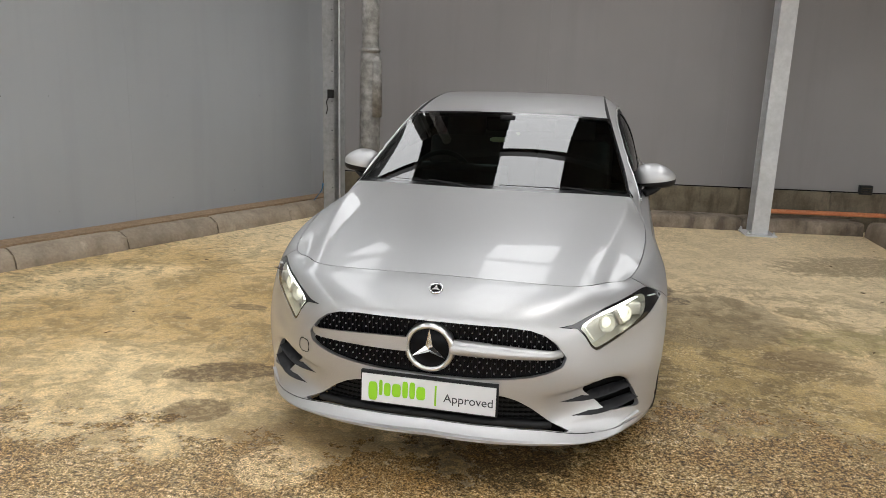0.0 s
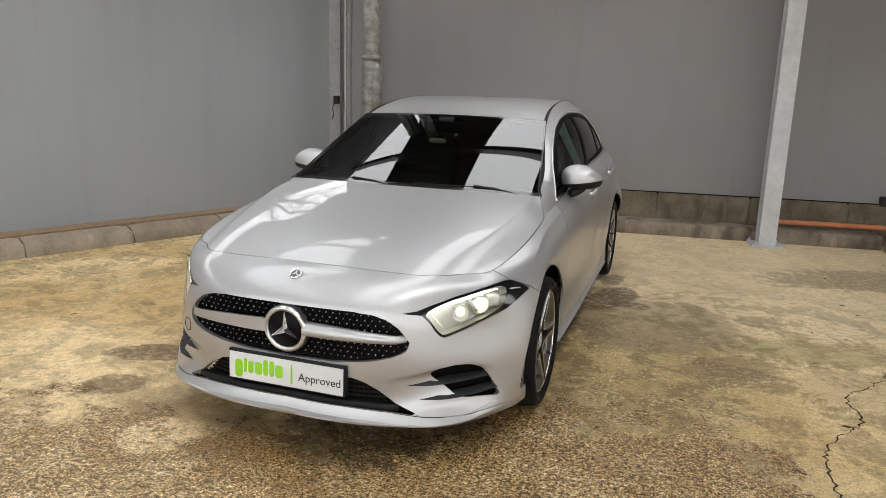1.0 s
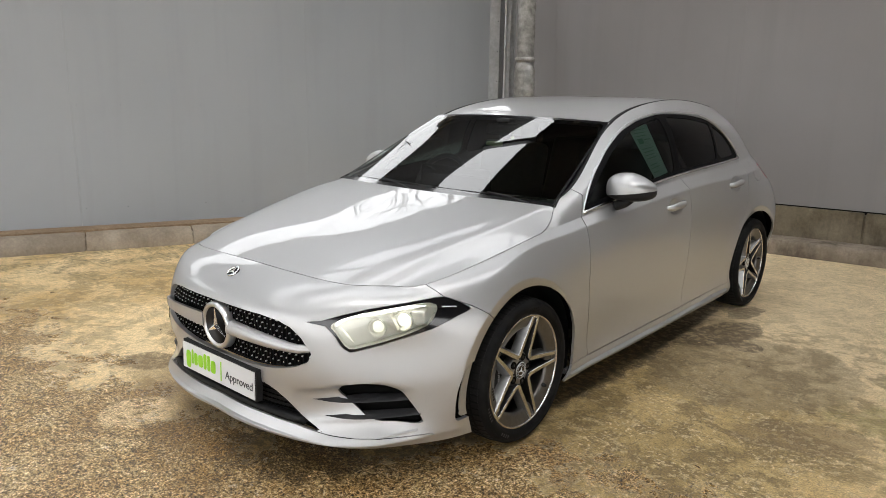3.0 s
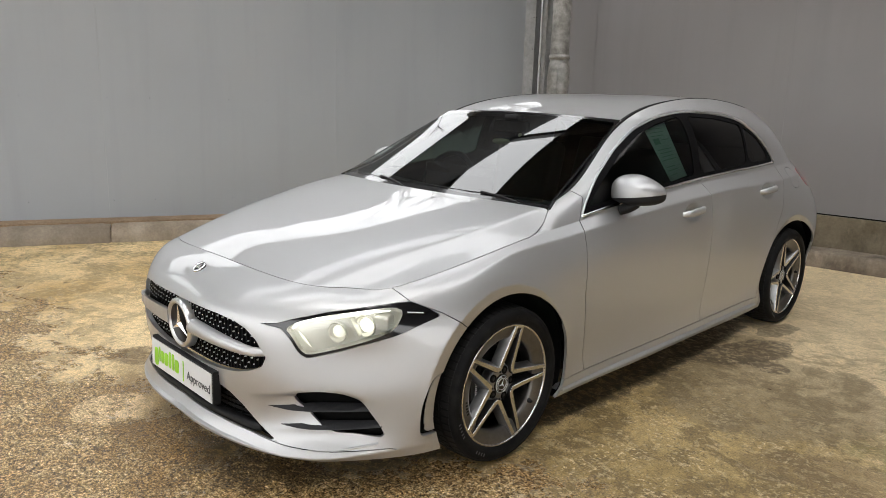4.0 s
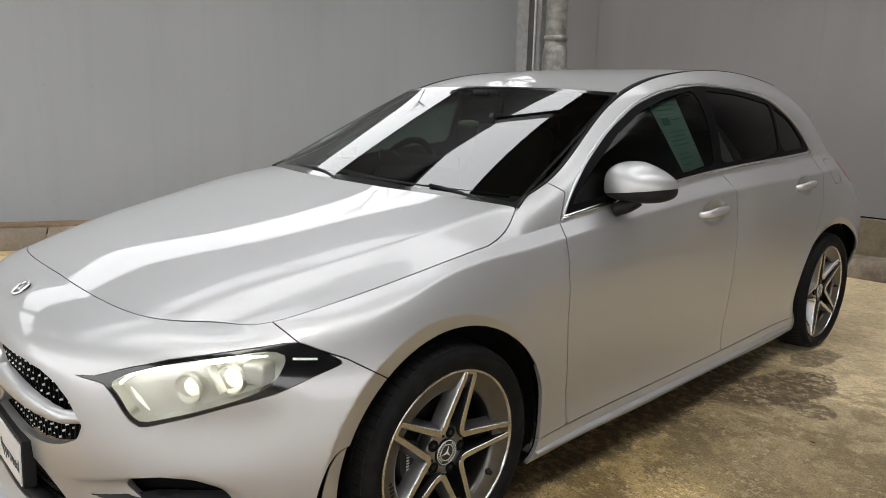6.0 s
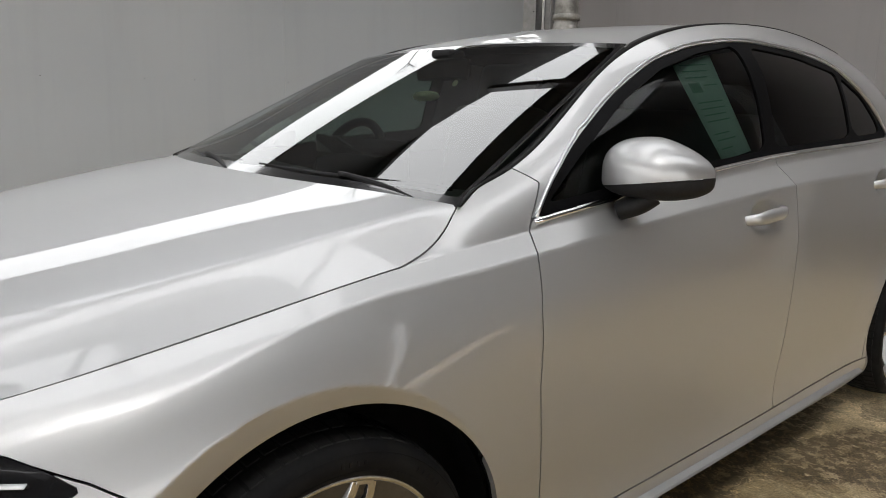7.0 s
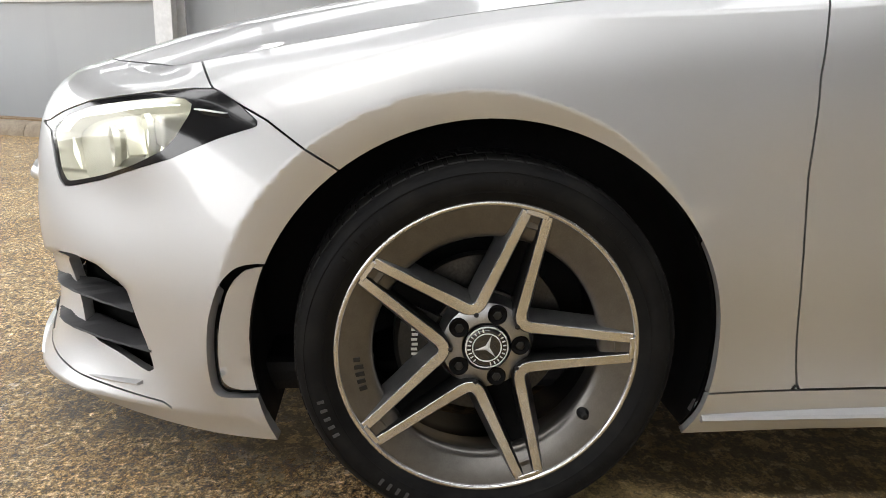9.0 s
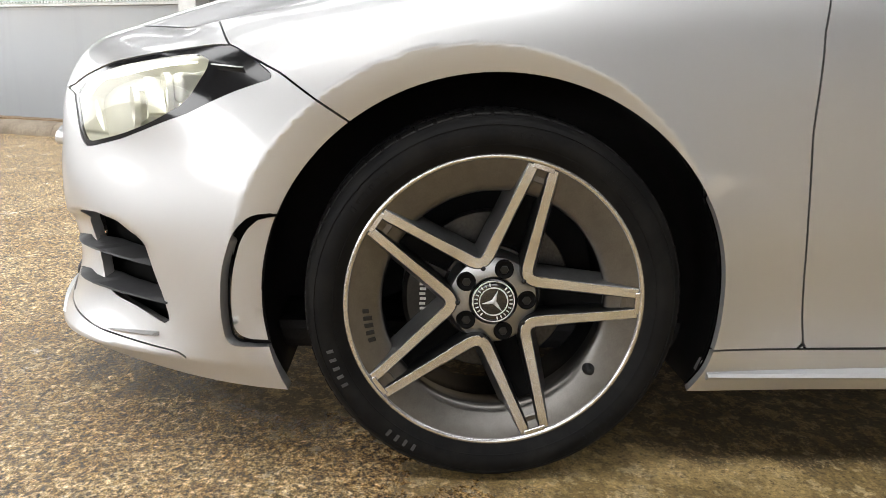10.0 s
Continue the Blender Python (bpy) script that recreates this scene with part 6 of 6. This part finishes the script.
for q, z, r, lit in ((.150, .634, .034, BEAM), (.020, .612, .032, BEAM_SOFT)):
    mirror_pair("lamp_bowl", lambda: placed(lathe([(0.010, -0.022), (r * 0.6, -0.016), (r * 0.9, -0.004), (r, 0.008), (r * 1.12, 0.010), (r * 1.16, 0.0)], 28, "z"), aimed(q, z, 0.040)), LAMP_SILVER, lamps, angle=25)
    mirror_pair("beam_lens", lambda: placed(lathe([(0.0, 0.006), (r * 0.36, 0.004), (r * 0.66, -0.004), (r * 0.72, -0.014)], 28, "z"), aimed(q, z, 0.040)), lit, lamps)
# a slanting blade of reflector between the two units, and a silver block ahead of the smoked end
mirror_pair("lamp_blade", lambda: placed(box_bm((.014, .070, .030), (0, 0, -.006), .004, 2, Matrix.Rotation(radians(28), 3, "Z")), aimed(.085, .628, 0.030)), LAMP_SILVER, lamps, angle=40)
mirror_pair("lamp_module", lambda: placed(box_bm((.058, .050, .055), (0, 0, -.014), .010, 3), aimed(.222, .650, 0.026)), LAMP_SILVER, lamps, angle=40)
# tow-eye cover: a small square outline in the bumper
for x, z in ((-.535, .455),):
    loop = [(x + a, nose_y(x + a, z + c) - 0.0008, z + c) for a, c in rounded([(-.026, -.026), (.026, -.026), (.026, .026), (-.026, .026)], 2, 0.2)]
    part("tow_eye_cover", sweep(loop, [(-0.001, -0.001), (0.001, -0.001), (0.001, 0.001), (-0.001, 0.001)], closed=True), GAP_BLACK, front_bumper)

# ---------------------------------------------------------------- the car: cabin
SEAT_CLOTH = speckled("dark_seat_cloth", (0.04, 0.04, 0.042), (0.055, 0.055, 0.057), 350, 0.75, 0.3, 0.0006)
DASH = speckled("dark_dashboard", (0.05, 0.052, 0.053), (0.065, 0.068, 0.068), 300, 0.6, 0.2, 0.0004)
dash_line = [(x, .62 - .10 * (1 - (x / .7) ** 2), .90) for x in np.linspace(-.70, .70, 30)]
dashboard = part("dashboard", sweep(dash_line, [(-.30, -.02), (-.02, .045), (.10, .050), (.17, .03), (.19, -.03), (.16, -.22), (-.30, -.22)]), DASH, car, angle=40)
part("screen_panel", box_bm((.52, .02, .13), (-.22, .80, .965), .008), BLACK_GLOSS, dashboard)
part("seat_floor", box_bm((1.40, 2.3, .05), (0, 1.75, .28), .01), BLACK_TRIM, car, smooth=False)


def seat(x, y):
    s = part("front_seat", box_bm((.50, .52, .16), (x, y, .50), .05, 3), SEAT_CLOTH, car)
    back = box_bm((.48, .13, .62), (0, 0, .31), .055, 3)
    bmesh.ops.transform(back, matrix=pose(x, y + .24, .53, -14), verts=back.verts)
    part("backrest", back, SEAT_CLOTH, s)
    head = box_bm((.27, .10, .19), (0, 0, .70), .045, 3)
    bmesh.ops.transform(head, matrix=pose(x, y + .24, .53, -14), verts=head.verts)
    part("headrest", head, SEAT_CLOTH, s)


seat(.37, 1.22), seat(-.37, 1.22)
bench = part("rear_bench", box_bm((1.28, .50, .18), (0, 2.10, .52), .05, 3), SEAT_CLOTH, car)
back = box_bm((1.28, .14, .58), (0, 0, .29), .05, 3)
bmesh.ops.transform(back, matrix=pose(0, 2.36, .56, -18), verts=back.verts)
part("bench_back", back, SEAT_CLOTH, bench)
# steering wheel, on the right as the driver sits
rim_line = [(.185 * math.cos(a), .185 * math.sin(a), 0) for a in np.linspace(0, 2 * math.pi, 48, endpoint=False)]
steer_at = Matrix.Translation((-.37, .845, .905)) @ Matrix.Rotation(radians(66), 4, "X")
steering = part("steering_wheel", placed(sweep(rim_line, disc_outline(.016, 10), closed=True), steer_at), BLACK_TRIM, car)
part("steering_hub", placed(box_bm((.16, .12, .05), (0, -.01, -.01), .03, 3), steer_at), BLACK_TRIM, steering)
for a in (0, 180, 270):
    part("steering_spoke", placed(box_bm((.12, .035, .02), (.12, 0, -.005), .006, 2), steer_at @ Matrix.Rotation(radians(a), 4, "Z")), BLACK_TRIM, steering)
# inside mirror with its camera box, and the tag that hangs from it
inner = part("rear_view_mirror", box_bm((.24, .03, .065), (0, .965, 1.245), .014, 3), BLACK_GLOSS, car)
part("camera_box", box_bm((.09, .07, .03), (0, .985, 1.292), .012, 3), BLACK_TRIM, inner)

# a sales sheet against the inside of the side glass, a tag and a dot sticker behind the screen
PAPER = speckled("pale_green_paper", (0.72, 0.86, 0.79), (0.78, 0.90, 0.84), 14, 0.7, 0.0)
PRINT = material("grey_green_print", (0.36, 0.55, 0.46), 0.7)


def on_pane(y, z, inward=0.022):
    p = side_point(y, z)
    return Vector((p[0] - inward, y, z))


corners = [(1.235, 1.286), (1.415, 1.298), (1.485, 1.028), (1.320, 1.006)]


def sheet_point(u, w, inward=0.022):
    """u across the sheet, w down it, both from 0 to 1."""
    a, b, c, d = (on_pane(y, z, inward + 0.006) for y, z in corners)
    return (1 - w) * ((1 - u) * a + u * b) + w * ((1 - u) * d + u * c)


def paper_patch(u0, u1, w0, w1, inward, thick):
    bm = bmesh.new()
    us, ws = np.linspace(u0, u1, 5), np.linspace(w0, w1, 8)
    grid = [[bm.verts.new(sheet_point(u, w, inward)) for w in ws] for u in us]
    for r, q in zip(grid, grid[1:]):
        for k in range(len(ws) - 1):
            bm.faces.new((r[k], q[k], q[k + 1], r[k + 1]))
    bmesh.ops.solidify(bm, geom=bm.faces[:], thickness=thick)
    bmesh.ops.recalc_face_normals(bm, faces=bm.faces)
    return bm


sheet = tagged(part("paper_sheet", paper_patch(0, 1, 0, 1, 0.026, 0.0006), PAPER), "pale green printed sheet taped inside the car's side window", "paper sheet")
part("printed_mark", paper_patch(.14, .42, .27, .37, 0.024, 0.0003), PRINT, sheet)
for w0, u1 in ((.10, .8), (.16, .75), (.22, .7), (.30, .85), (.46, .8), (.52, .8), (.58, .75), (.64, .8), (.76, .6), (.82, .7), (.90, .5)):
    part("printed_line", paper_patch(.50 if w0 == .30 else .14, u1, w0, w0 + .012, 0.024, 0.0003), PRINT, sheet)
YELLOW = material("pale_yellow_card", (0.72, 0.74, 0.45), 0.6)
part("dot_sticker", placed(lathe([(0.0, 0.001), (0.011, 0.001), (0.012, 0.0)], 24, "z"), pose(.07, .955, 1.205, 62)), YELLOW, screen, "small yellow dot sticker")
part("hanging_tag", placed(slab(rounded([(-.055, -.016), (.055, -.016), (.055, .016), (-.055, .016)], 3, 0.25), 0.002, 0), pose(-.04, .93, 1.165, 70, 0, 8)), YELLOW, inner, "pale yellow tag")
